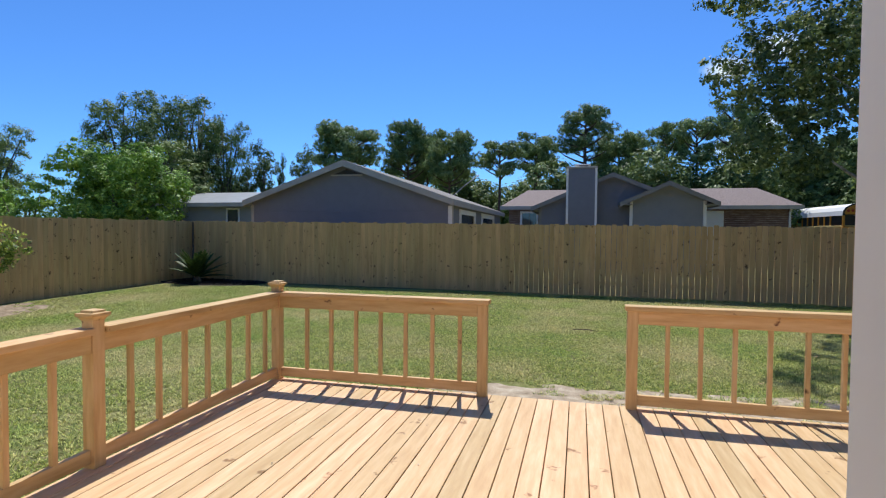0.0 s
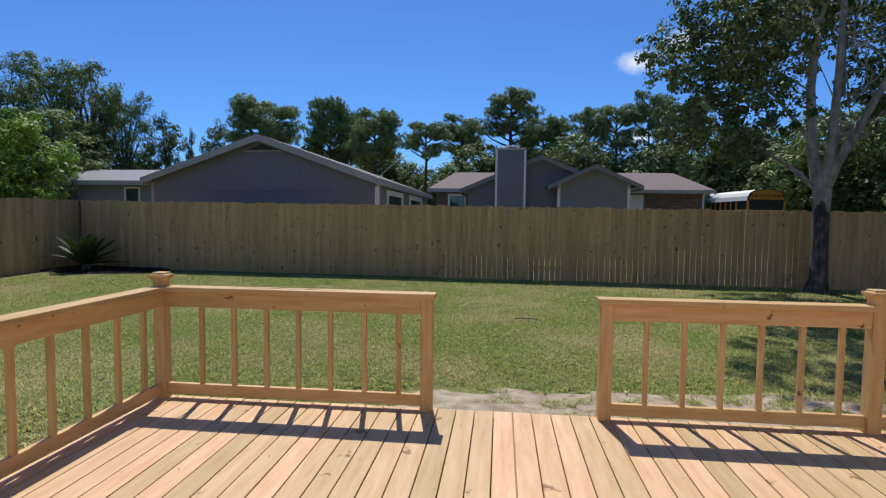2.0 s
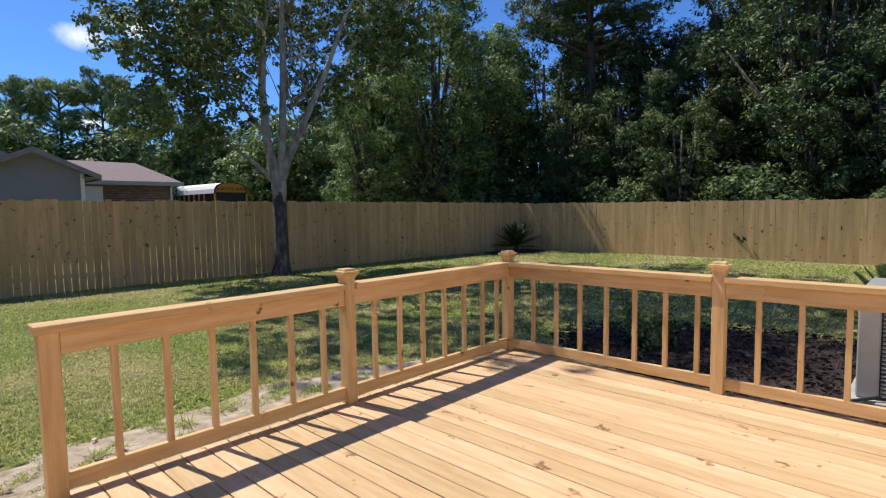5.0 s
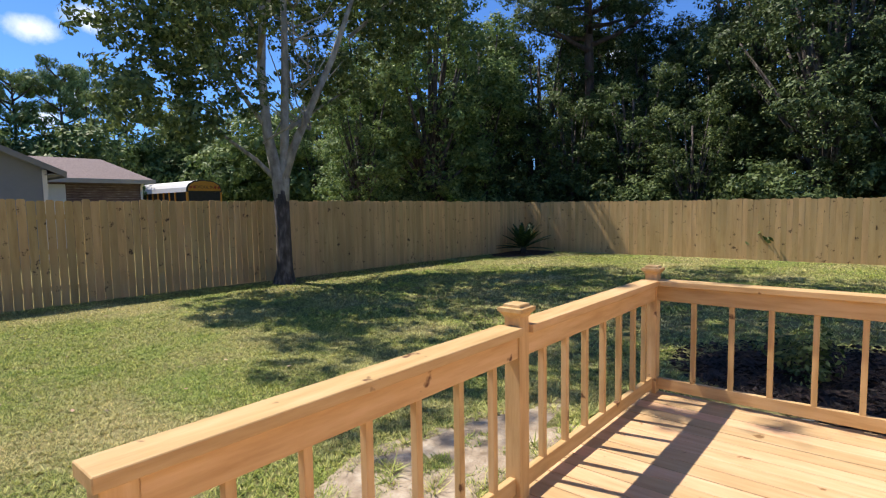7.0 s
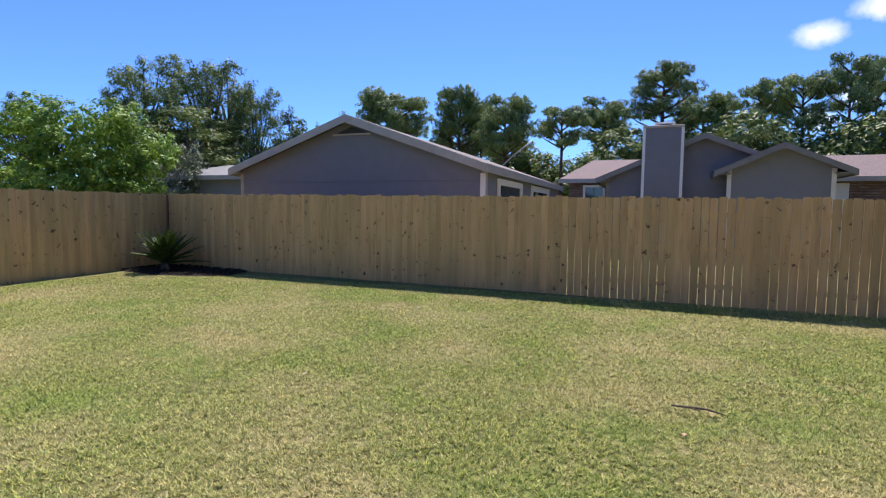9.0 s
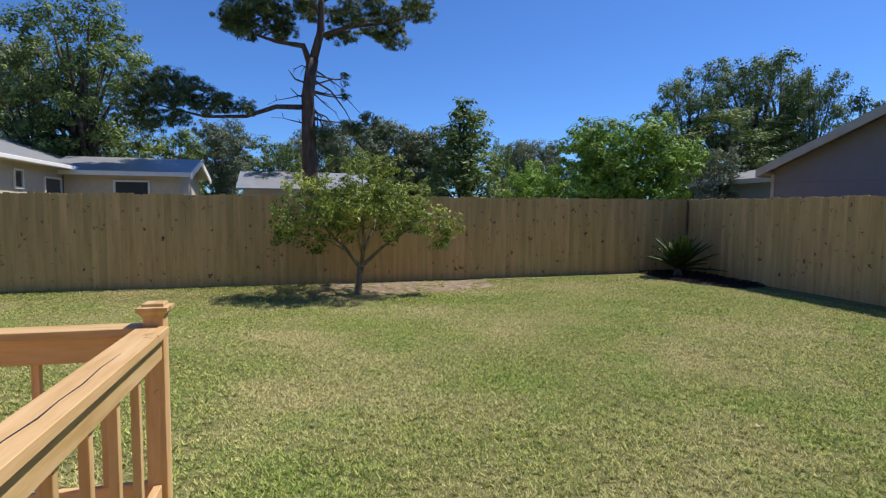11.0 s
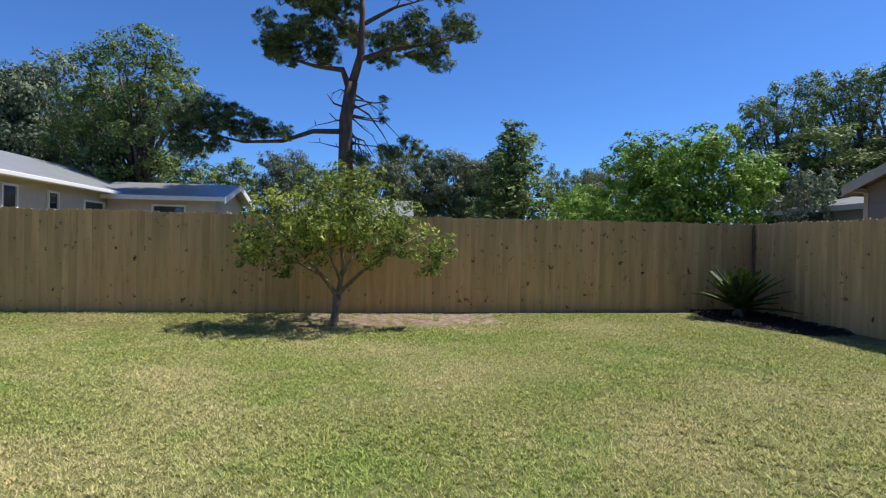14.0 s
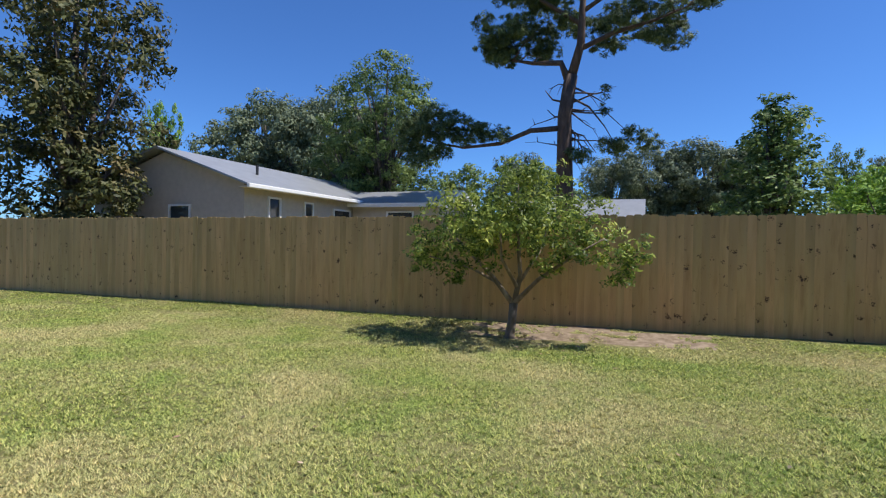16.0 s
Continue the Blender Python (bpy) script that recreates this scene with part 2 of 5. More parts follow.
M["brick_pale"] = mat("brick_pale", [(0.11, 0.07, 0.055), (0.21, 0.15, 0.12), (0.34, 0.28, 0.24)], scale=2.6, rough=0.85, bump=0.4,
                      stretch=(1, 1, 4), per_object=0.2)
M["beige"] = mat("beige_paint", [(0.70, 0.66, 0.60), (0.76, 0.72, 0.66)], scale=3, rough=0.6, bump=0.08)
M["dark"] = mat("dark_metal", [(0.02, 0.02, 0.02), (0.035, 0.035, 0.035)], scale=5, rough=0.5, bump=0.1)
M["grey_metal"] = mat("grey_metal", [(0.34, 0.34, 0.33), (0.42, 0.42, 0.40)], scale=5, rough=0.45, metal=0.3, bump=0.1)
M["concrete"] = mat("concrete", [(0.30, 0.29, 0.27), (0.40, 0.39, 0.36)], scale=8, rough=0.9, bump=0.4)
M["bus_yellow"] = mat("bus_yellow", [(0.55, 0.25, 0.03), (0.62, 0.29, 0.04)], scale=4, rough=0.45, bump=0.05)
M["bus_pale"] = mat("bus_pale", [(0.62, 0.45, 0.16), (0.70, 0.55, 0.24)], scale=4, rough=0.5, bump=0.05)
M["lamp_red"] = mat("lamp_red", [(0.30, 0.03, 0.02), (0.38, 0.05, 0.03)], scale=4, rough=0.3, bump=0)
M["bark"] = mat("bark", [(0.06, 0.045, 0.034), (0.13, 0.10, 0.08), (0.24, 0.20, 0.17)], scale=5, rough=0.95, bump=1.0,
                bump_scale=14, stretch=(1, 1, 0.35), bump_dist=0.03)
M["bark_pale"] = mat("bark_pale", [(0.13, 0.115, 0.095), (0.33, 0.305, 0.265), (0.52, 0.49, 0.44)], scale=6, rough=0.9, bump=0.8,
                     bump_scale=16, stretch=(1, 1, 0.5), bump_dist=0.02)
M["bark_citrus"] = mat("bark_citrus", [(0.12, 0.09, 0.06), (0.24, 0.19, 0.14), (0.42, 0.37, 0.30)], scale=9, rough=0.9, bump=0.7,
                       bump_scale=18, stretch=(1, 1, 0.4), bump_dist=0.01)
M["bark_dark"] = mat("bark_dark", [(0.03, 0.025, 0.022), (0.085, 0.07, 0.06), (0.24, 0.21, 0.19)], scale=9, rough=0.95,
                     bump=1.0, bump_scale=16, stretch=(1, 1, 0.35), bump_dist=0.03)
M["bark_pine"] = mat("bark_pine", [(0.05, 0.035, 0.028), (0.11, 0.075, 0.058), (0.17, 0.12, 0.095)], scale=6, rough=0.95,
                     bump=1.0, bump_scale=12, stretch=(1, 1, 0.3), bump_dist=0.04)


def leafmat(name, dark, mid, light, spread=0.5, trans=0.3, rough=0.55, spec=0.22):
    return mat(name, [dark, mid, light], scale=1.1, rough=rough, bump=0, per_island=spread, per_object=0.12,
               translucent=trans, specular=spec)


M["leaf_oak"] = leafmat("leaf_oak", (0.085, 0.135, 0.042), (0.17, 0.25, 0.08), (0.33, 0.43, 0.15), spread=0.5, trans=0.34)
M["leaf_yard"] = leafmat("leaf_yard", (0.052, 0.085, 0.030), (0.115, 0.165, 0.058), (0.25, 0.31, 0.12), spread=0.5)
M["leaf_dark"] = leafmat("leaf_dark", (0.044, 0.070, 0.025), (0.096, 0.145, 0.049), (0.23, 0.30, 0.11), spread=0.55, trans=0.32)
M["leaf_wood"] = leafmat("leaf_wood", (0.036, 0.058, 0.022), (0.078, 0.118, 0.042), (0.19, 0.25, 0.095), spread=0.55, trans=0.2)
M["leaf_bright"] = leafmat("leaf_bright", (0.11, 0.20, 0.035), (0.22, 0.37, 0.058), (0.38, 0.53, 0.09), spread=0.4, trans=0.2)
M["leaf_mid"] = leafmat("leaf_mid", (0.075, 0.118, 0.036), (0.155, 0.225, 0.066), (0.31, 0.40, 0.125), spread=0.45, trans=0.2)
M["leaf_citrus"] = leafmat("leaf_citrus", (0.075, 0.115, 0.03), (0.26, 0.34, 0.07), (0.66, 0.69, 0.15), spread=0.65, trans=0.36, rough=0.45)
M["leaf_pale"] = leafmat("leaf_pale", (0.20, 0.28, 0.12), (0.30, 0.40, 0.17), (0.42, 0.52, 0.24), spread=0.3, trans=0.3)
M["leaf_grey"] = leafmat("leaf_grey", (0.10, 0.13, 0.075), (0.18, 0.22, 0.125), (0.27, 0.31, 0.18), spread=0.35, trans=0.2)
M["leaf_magnolia"] = leafmat("leaf_magnolia", (0.043, 0.051, 0.020), (0.095, 0.11, 0.038), (0.20, 0.15, 0.065), trans=0.15)
M["needle_dark"] = leafmat("needle_dark", (0.045, 0.068, 0.028), (0.10, 0.145, 0.055), (0.21, 0.27, 0.10), spread=0.5, trans=0.2)
M["needle"] = leafmat("needle", (0.11, 0.165, 0.06), (0.20, 0.28, 0.10), (0.33, 0.42, 0.16), spread=0.4, trans=0.25)
M["frond"] = leafmat("frond", (0.022, 0.042, 0.012), (0.05, 0.088, 0.022), (0.11, 0.165, 0.04), trans=0.15)
M["palm"] = leafmat("palm", (0.14, 0.19, 0.03), (0.22, 0.28, 0.05), (0.32, 0.36, 0.08), trans=0.35)

glass = bpy.data.materials.new("window_glass")
glass.use_nodes = True
gb = glass.node_tree.nodes["Principled BSDF"]
gb.inputs["Base Color"].default_value = (0.035, 0.045, 0.055, 1)
gb.inputs["Roughness"].default_value = 0.05
gb.inputs["Specular IOR Level"].default_value = 0.9
M["glass"] = glass


# ---- mesh helpers ----
def mesh_of(name, bm, material, smooth=False):
    me = bpy.data.meshes.new(name)
    bm.to_mesh(me)
    bm.free()
    me.materials.append(material)
    if smooth:
        me.polygons.foreach_set("use_smooth", [True] * len(me.polygons))
    return me


def part(name, bm, material, parent=None, label="", smooth=False, at=None, turn=0.0):
    ob = new(name, mesh_of(name, bm, material, smooth))
    ob.parent = parent
    if at is not None:
        ob.matrix_local = pose(*at, 0, 0, turn)
    if label:
        ob["label"] = label
    return ob


def placed(name, me, parent, m):
    """One more object on a mesh that is already there."""
    ob = new(name, me)
    ob.parent = parent
    ob.matrix_local = m
    return ob


def box(bm, lo, hi, bevel=0.0, m=None):
    r = bmesh.ops.create_cube(bm, size=1)
    vs = r["verts"]
    size = [h - l for l, h in zip(lo, hi)]
    mid = [(h + l) / 2 for l, h in zip(lo, hi)]
    bmesh.ops.scale(bm, vec=size, verts=vs)
    bmesh.ops.translate(bm, vec=mid, verts=vs)
    if bevel:
        es = list({e for v in vs for e in v.link_edges})
        r = bmesh.ops.bevel(bm, geom=es, offset=bevel, segments=1, affect="EDGES", profile=0.5)
        vs = list({v for f in r["faces"] for v in f.verts} | {v for v in vs if v.is_valid})
    if m is not None:
        bmesh.ops.transform(bm, matrix=m, verts=vs)
    return vs


def boxed(lo, hi, bevel=0.0):
    bm = bmesh.new()
    box(bm, lo, hi, bevel)
    return bm


def prism(points, axis, a, b):
    """A closed solid from a flat outline, drawn out along x or y from a to b."""
    bm = bmesh.new()
    if axis == "y":
        rows = [[bm.verts.new((u, t, v)) for u, v in points] for t in (a, b)]
    elif axis == "x":
        rows = [[bm.verts.new((t, u, v)) for u, v in points] for t in (a, b)]
    else:
        rows = [[bm.verts.new((u, v, t)) for u, v in points] for t in (a, b)]
    n = len(points)
    bm.faces.new(rows[0])
    bm.faces.new(rows[1][::-1])
    for i in range(n):
        bm.faces.new((rows[0][i], rows[1][i], rows[1][(i + 1) % n], rows[0][(i + 1) % n]))
    bmesh.ops.recalc_face_normals(bm, faces=bm.faces)
    return bm


def tube(bm, pts, radii, sides=8):
    rings = []
    for i, (p, r) in enumerate(zip(pts, radii)):
        p = Vector(p)
        d = (Vector(pts[min(i + 1, len(pts) - 1)]) - Vector(pts[max(i - 1, 0)])).normalized()
        u = d.orthogonal().normalized() if abs(d.z) < 0.99 else Vector((1, 0, 0))
        if rings:
            u = (last_u - d * last_u.dot(d)).normalized()
        last_u = u
        v = d.cross(u)
        rings.append([bm.verts.new(p + (u * math.cos(a) + v * math.sin(a)) * r)
                      for a in [k * math.tau / sides for k in range(sides)]])
    for a, b in zip(rings, rings[1:]):
        for k in range(sides):
            bm.faces.new((a[k], a[(k + 1) % sides], b[(k + 1) % sides], b[k]))
    bm.faces.new(rings[-1])
    bm.faces.new(rings[0][::-1])


def quads_mesh(name, centers, us, vs, material):
    """Many loose four-cornered leaves: centre, half length and half width of each."""
    n = len(centers)
    co = np.stack([centers - us, centers - vs * 0.9 + us * 0.1, centers + us, centers + vs * 0.9 + us * 0.1], axis=1).reshape(-1, 3)
    me = bpy.data.meshes.new(name)
    me.vertices.add(4 * n)
    me.vertices.foreach_set("co", co.astype(np.float32).ravel())
    me.loops.add(4 * n)
    me.loops.foreach_set("vertex_index", np.arange(4 * n, dtype=np.int32))
    me.polygons.add(n)
    me.polygons.foreach_set("loop_start", np.arange(0, 4 * n, 4, dtype=np.int32))
    me.polygons.foreach_set("loop_total", np.full(n, 4, dtype=np.int32))
    me.update(calc_edges=True)
    me.materials.append(material)
    return me


def unit(rng, n):
    v = rng.normal(size=(n, 3))
    return v / np.linalg.norm(v, axis=1, keepdims=True)


def leaves(name, blobs, per_m2, size, material, seed, clump=0.35, per=26, flat=0.0, aspect=0.5, inside=0.35, facing=1.1):
    """Leaves in rounded clumps, most of them near the outside of each blob (x, y, z, rx, ry, rz). facing: how far the leaves turn their
    faces outwards and up."""
    rng = np.random.default_rng(seed)
    cs, us, vs = [], [], []
    for x, y, z, rx, ry, rz in blobs:
        area = 4 * math.pi * ((rx * ry + rx * rz + ry * rz) / 3)
        clumps = max(4, int(area * per_m2))
        d = unit(rng, clumps)
        rad = np.where(rng.random(clumps) < inside, rng.random(clumps) * 0.7 + 0.2, 0.80 + rng.random(clumps) * 0.22)
        c = np.array((x, y, z)) + d * rad[:, None] * np.array((rx, ry, rz))
        spread = clump * (0.6 + rng.random(clumps) * 0.9)
        n = clumps * per
        q = unit(rng, n)
        far = np.repeat(spread, per)[:, None] * (0.45 + 0.55 * rng.random((n, 1)) ** 0.6)
        p = np.repeat(c, per, axis=0) + q * far * np.array((1.0, 1.0, 0.72))
        out = q * 0.7 + np.repeat(d, per, axis=0) * 0.5 + np.array((0, 0, 0.45))
        normal = out * facing + unit(rng, n) * 0.65
        normal /= np.linalg.norm(normal, axis=1, keepdims=True)
        u = np.cross(normal, unit(rng, n))
        u /= np.linalg.norm(u, axis=1, keepdims=True)
        u[:, 2] *= 1 - flat
        w = np.cross(u, normal)
        s = size * (0.65 + rng.random((n, 1)) * 0.7)
        cs.append(p), us.append(u * s * 0.5), vs.append(w * s * 0.5 * aspect)
    return quads_mesh(name, np.concatenate(cs), np.concatenate(us), np.concatenate(vs), material)


def tree(name, label, base, trunk, limbs, blobs, leaf, bark, per_m2=3.0, size=0.12, seed=1, sides=9, category="tree", split=0,
         trunk_bark=None, **kw):
    """trunk and limbs: lists of (points, radii) relative to the base; blobs: crown volumes."""
    ob = tagged(new(name), label, category)
    ob.location = base
    bm = bmesh.new()
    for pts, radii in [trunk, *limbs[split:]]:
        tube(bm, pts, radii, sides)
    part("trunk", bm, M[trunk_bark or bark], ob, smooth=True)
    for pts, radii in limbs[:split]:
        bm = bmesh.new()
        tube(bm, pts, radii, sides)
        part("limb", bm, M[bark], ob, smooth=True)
    me = leaves("crown", blobs, per_m2, size, M[leaf], seed, **kw)
    crown = new("crown", me)
    crown.parent = ob
    return ob


def generic_tree(name, label, base, height, radius, leaf, bark="bark", seed=1, low=0.3, per_m2=1.6, size=0.22, lobes=9,
                 trunk_r=None, squash=0.8, lobe=0.34, core=1.0, taper=0.0, **kw):
    rng = random.Random(seed)
    tr = trunk_r or height * 0.022
    blobs, limbs = [], []
    mid = height * (1 + low) / 2
    half = height * (1 - low) / 2
    fork = height * (low + 0.1)
    for i in range(lobes):
        a = i * 2.4 + rng.random()
        f = (i + 0.5) / lobes
        z = height * low + half * 2 * f * 0.86 + half * 0.1
        ring = radius * 0.72 * math.sqrt(max(0.05, 1 - ((z - mid) / half) ** 2)) * (0.55 + rng.random() * 0.55) * (1 - taper * f)
        r = radius * (lobe + rng.random() * lobe * 0.8) * (1 - 0.5 * taper * f)
        x, y = ring * math.cos(a), ring * math.sin(a)
        blobs.append((x, y, z, r * 1.1, r * 1.1, r * squash))
        limbs.append(([(0, 0, fork * 0.8), (x * 0.35, y * 0.35, fork + (z - fork) * 0.5), (x * 0.9, y * 0.9, z)],
                      [tr * 0.55, tr * 0.33, tr * 0.1]))
    if core:
        blobs.append((0, 0, mid - half * 0.15, radius * 0.5 * core, radius * 0.5 * core, half * 0.6))
    trunk = ([(0, 0, -0.3), (0, 0, 0.3), (rng.uniform(-.2, .2), rng.uniform(-.2, .2), fork), (0, 0, height * 0.8)],
             [tr * 1.5, tr * 1.1, tr * 0.85, tr * 0.25])
    return tree(name, label, base, trunk, limbs, blobs, leaf, bark, per_m2, size, seed, 7, **kw)


def pine(name, label, base, height, radius, seed=1, first=0.62, clumps=16, leaf="needle", size=0.24, per_m2=3.6, lean=0.0):
    """A bare trunk with limbs that rise to flat plates of needles, the plates far enough apart to let the sky through."""
    rng = random.Random(seed)
    tr = height * 0.016
    blobs, limbs = [], []
    for i in range(clumps):
        f = i / (clumps - 1)
        z0 = height * (first + (1 - first) * f * 0.86)
        a = i * 2.4 + rng.random() * 0.9
        dome = math.sqrt(max(0.06, 1 - (1.05 * f - 0.25) ** 2))
        reach = radius * dome * rng.uniform(0.62, 1.0)
        rise = reach * rng.uniform(0.22, 0.42)
        x, y = lean * f + reach * math.cos(a), reach * math.sin(a)
        for k in range(4):
            g = 1.0 - 0.2 * k
            r = radius * rng.uniform(0.16, 0.25) * (1.0 - 0.1 * k)
            side = rng.uniform(-0.2, 0.2) * radius * (1 if k else 0)
            blobs.append((x * g - side * math.sin(a), y * g + side * math.cos(a), z0 + rise * (0.6 + 0.4 * g) + rng.uniform(0, 0.08) * radius, r * 1.25, r * 1.25, r * 0.66))
        limbs.append(([(lean * f, 0, z0 - 0.25), (x * 0.35, y * 0.35, z0 + rise * 0.05), (x * 0.7, y * 0.7, z0 + rise * 0.45), (x, y, z0 + rise)],
                      [tr * 0.5, tr * 0.38, tr * 0.25, tr * 0.1]))
    trunk = ([(0, 0, -0.3), (0.1, 0, height * 0.3), (lean * 0.5, 0.1, height * 0.7), (lean, 0, height * 0.96)],
             [tr * 1.25, tr, tr * 0.75, tr * 0.25])
    return tree(name, label, base, trunk, limbs, blobs, leaf, "bark_pine", per_m2, size, seed, 7, clump=0.24, per=22, aspect=0.3,
                inside=0.4)


def ground_z(x, y):
    """The yard falls a little away from the deck."""
    dx = max(0.0, -x, x - 7.4)
    dy = max(0.0, y - 0.5)
    left = min(1.0, max(0.0, -x - 0.5) / 6.5)
    rise = min(1.0, max(0.0, -x - 8.8) / 1.0)
    far = min(1.0, math.hypot(dx, dy) / 10.0)
    back = min(1.0, max(0.0, y - 2.0) / 8.0)
    return -0.08 * far - 0.20 * left * (1.0 - 0.9 * back) * (1.0 - 0.65 * rise)


# ---- ground ----
DECK = 0.12
xs = sorted({-400, -250, -150, -100, -70, -50, -40, *[i * 0.5 for i in range(-60, 81)], 50, 70, 100, 150, 250, 400})
ys = sorted({-400, -250, -150, -80, -50, *[i * 0.5 for i in range(-60, 81)], 50, 70, 100, 150, 250, 400})
bm = bmesh.new()
grid = [[bm.verts.new((x, y, ground_z(x, y) + (0.012 * noise.noise(Vector((x, y, 0))) if abs(x) < 30 and abs(y) < 30 and not (-0.6 < x < 8 and -12 < y < 0.6) else 0)))
         for y in ys] for x in xs]
for i in range(len(xs) - 1):
    for j in range(len(ys) - 1):
        bm.faces.new((grid[i][j], grid[i + 1][j], grid[i + 1][j + 1], grid[i][j + 1]))
tagged(new("ground", mesh_of("ground", bm, M["lawn"], True)), "patchy green and straw-coloured lawn ground sheet", "ground", kind="structure")


def patch(name, label, outline, material, category, lift=0.012, wobble=0.0, cell=0.25):
    """A thin sheet lying on the ground with an irregular edge: (cx, cy, rx, ry)."""
    cx, cy, rx, ry = outline
    bm = bmesh.new()
    mid = bm.verts.new((cx, cy, ground_z(cx, cy) + lift + 0.02))
    rings = []
    n = 40
    for k in range(1, 7):
        ring = []
        for i in range(n):
            a = i * math.tau / n
            w = 1 + wobble * noise.noise(Vector((math.cos(a) * 2.3 + cx, math.sin(a) * 2.3 + cy, 3))) * (k / 6)
            x, y = cx + rx * w * k / 6 * math.cos(a), cy + ry * w * k / 6 * math.sin(a)
            up = lift if k < 6 else -0.03
            ring.append(bm.verts.new((x, y, ground_z(x, y) + up + 0.012 * noise.noise(Vector((x * 3, y * 3, 1))))))
        rings.append(ring)
    for i in range(n):
        bm.faces.new((mid, rings[0][i], rings[0][(i + 1) % n]))
        for a, b in zip(rings, rings[1:]):
            bm.faces.new((a[i], b[i], b[(i + 1) % n], a[(i + 1) % n]))
    return tagged(new(name, mesh_of(name, bm, material, True)), label, category, kind="structure")


def chips(name, label, area, count, seed):
    cx, cy, rx, ry = area
    rng = np.random.default_rng(seed)
    a, r = rng.random(count) * math.tau, np.sqrt(rng.random(count)) * 0.97
    x, y = cx + rx * r * np.cos(a), cy + ry * r * np.sin(a)
    z = np.array([ground_z(p, q) for p, q in zip(x, y)]) + 0.035 + rng.random(count) * 0.025
    u = unit(rng, count)
    u[:, 2] *= 0.4
    w = np.cross(u, unit(rng, count))
    s = 0.02 + rng.random((count, 1)) * 0.03
    me = quads_mesh(name, np.stack([x, y, z], 1), u * s, w * s * 0.5, M["chip"])
    return tagged(new(name, me), label, "mulch", kind="stuff")


BEDS = {"corner": (-8.95, 10.5, 2.1, 1.0), "right": (9.0, -2.2, 1.6, 2.6), "far": (19.75, 8.75, 1.75, 1.0)}
patch("mulch_bed", "dark brown mulch bed in the fence corner round the cycad", BEDS["corner"], M["mulch"], "mulch bed", wobble=0.3)
patch("mulch_bed", "dark brown mulch bed beside the deck under the air conditioner", BEDS["right"], M["mulch"], "mulch bed", wobble=0.15)
patch("mulch_bed", "dark mulch bed in the far fence corner under a cycad", BEDS["far"], M["mulch"], "mulch bed", wobble=0.3)
chips("bark_chips", "loose dark bark chips on the corner bed", BEDS["corner"], 5000, 5)
chips("bark_chips", "loose dark bark chips beside the deck", BEDS["right"], 9000, 6)
patch("bare_soil", "sandy bare soil worn at the deck opening", (2.8, 0.45, 1.4, 0.62), M["sand"], "soil", lift=0.006, wobble=0.5)
patch("bare_soil", "sandy bare soil along the front of the deck", (4.9, 0.62, 2.0, 0.6), M["sand"], "soil", lift=0.006, wobble=0.9)
patch("bare_soil", "pale bare soil under the citrus tree beside the fence", (-9.3, 3.0, 0.85, 2.5), M["soil"], "soil", lift=0.006, wobble=0.8)


# ---- deck ----
deck = tagged(new("deck"), "new pale pine deck of long boards with knots", "deck", kind="structure")
X0, X1, Y0, Y1 = -0.045, 7.40, -4.5, 0.05
POSTS_X = (0.0, 2.16, 3.49, 5.33, 7.35)
bm = bmesh.new()
for x in [X0 + 0.03 + i * 0.405 for i in range(19)]:
    box(bm, (x - 0.019, Y0 + 0.02, -0.12), (x + 0.019, Y1 - 0.05, DECK - 0.0395))
box(bm, (X0, Y1 - 0.042, -0.14), (X1, Y1 - 0.004, DECK - 0.0395))
box(bm, (X0, Y0, -0.14), (X0 + 0.038, Y1 - 0.045, DECK - 0.0395))
box(bm, (X1 - 0.038, Y0, -0.14), (X1, Y1 - 0.045, DECK - 0.0395))
part("joists", bm, M["rail_x"], deck)


def knob_cap():
    """A post cap: flared moulding, square plate and a smaller raised plate."""
    bm = bmesh.new()
    rows = [(0.047, 0), (0.051, 0.012), (0.064, 0.028), (0.070, 0.031), (0.070, 0.050), (0.049, 0.053), (0.047, 0.066), (0.043, 0.069)]
    rings = [[bm.verts.new((sx * h, sy * h, z)) for sx, sy in ((-1, -1), (1, -1), (1, 1), (-1, 1))] for h, z in rows]
    for a, b in zip(rings, rings[1:]):
        for k in range(4):
            bm.faces.new((a[k], a[(k + 1) % 4], b[(k + 1) % 4], b[k]))
    bm.faces.new(rings[0][::-1])
    bm.faces.new(rings[-1])
    return bm


CAP_MESH = mesh_of("post_cap", knob_cap(), M["rail_x"])


def post(x, y, capped=True, foot=None):
    ob = tagged(new("railing_post"), "square pale pine railing post" + (" with a flared stepped cap" if capped else " under the end of the top rail"),
                "post", "posts of the deck railing")
    ob.location = (x, y, DECK)
    top = 0.955 if capped else 0.865
    part("shaft", boxed((-0.045, -0.045, -0.16 if foot else 0.0), (0.045, 0.045, top), 0.003), M["rail_z"], ob)
    if capped:
        placed("post_cap", CAP_MESH, ob, pose(0, 0, top - 0.003))
    return ob


BAL_MESH = mesh_of("baluster", boxed((-0.0175, -0.0175, 0), (0.0175, 0.0175, 0.632), 0.002), M["rail_z"])


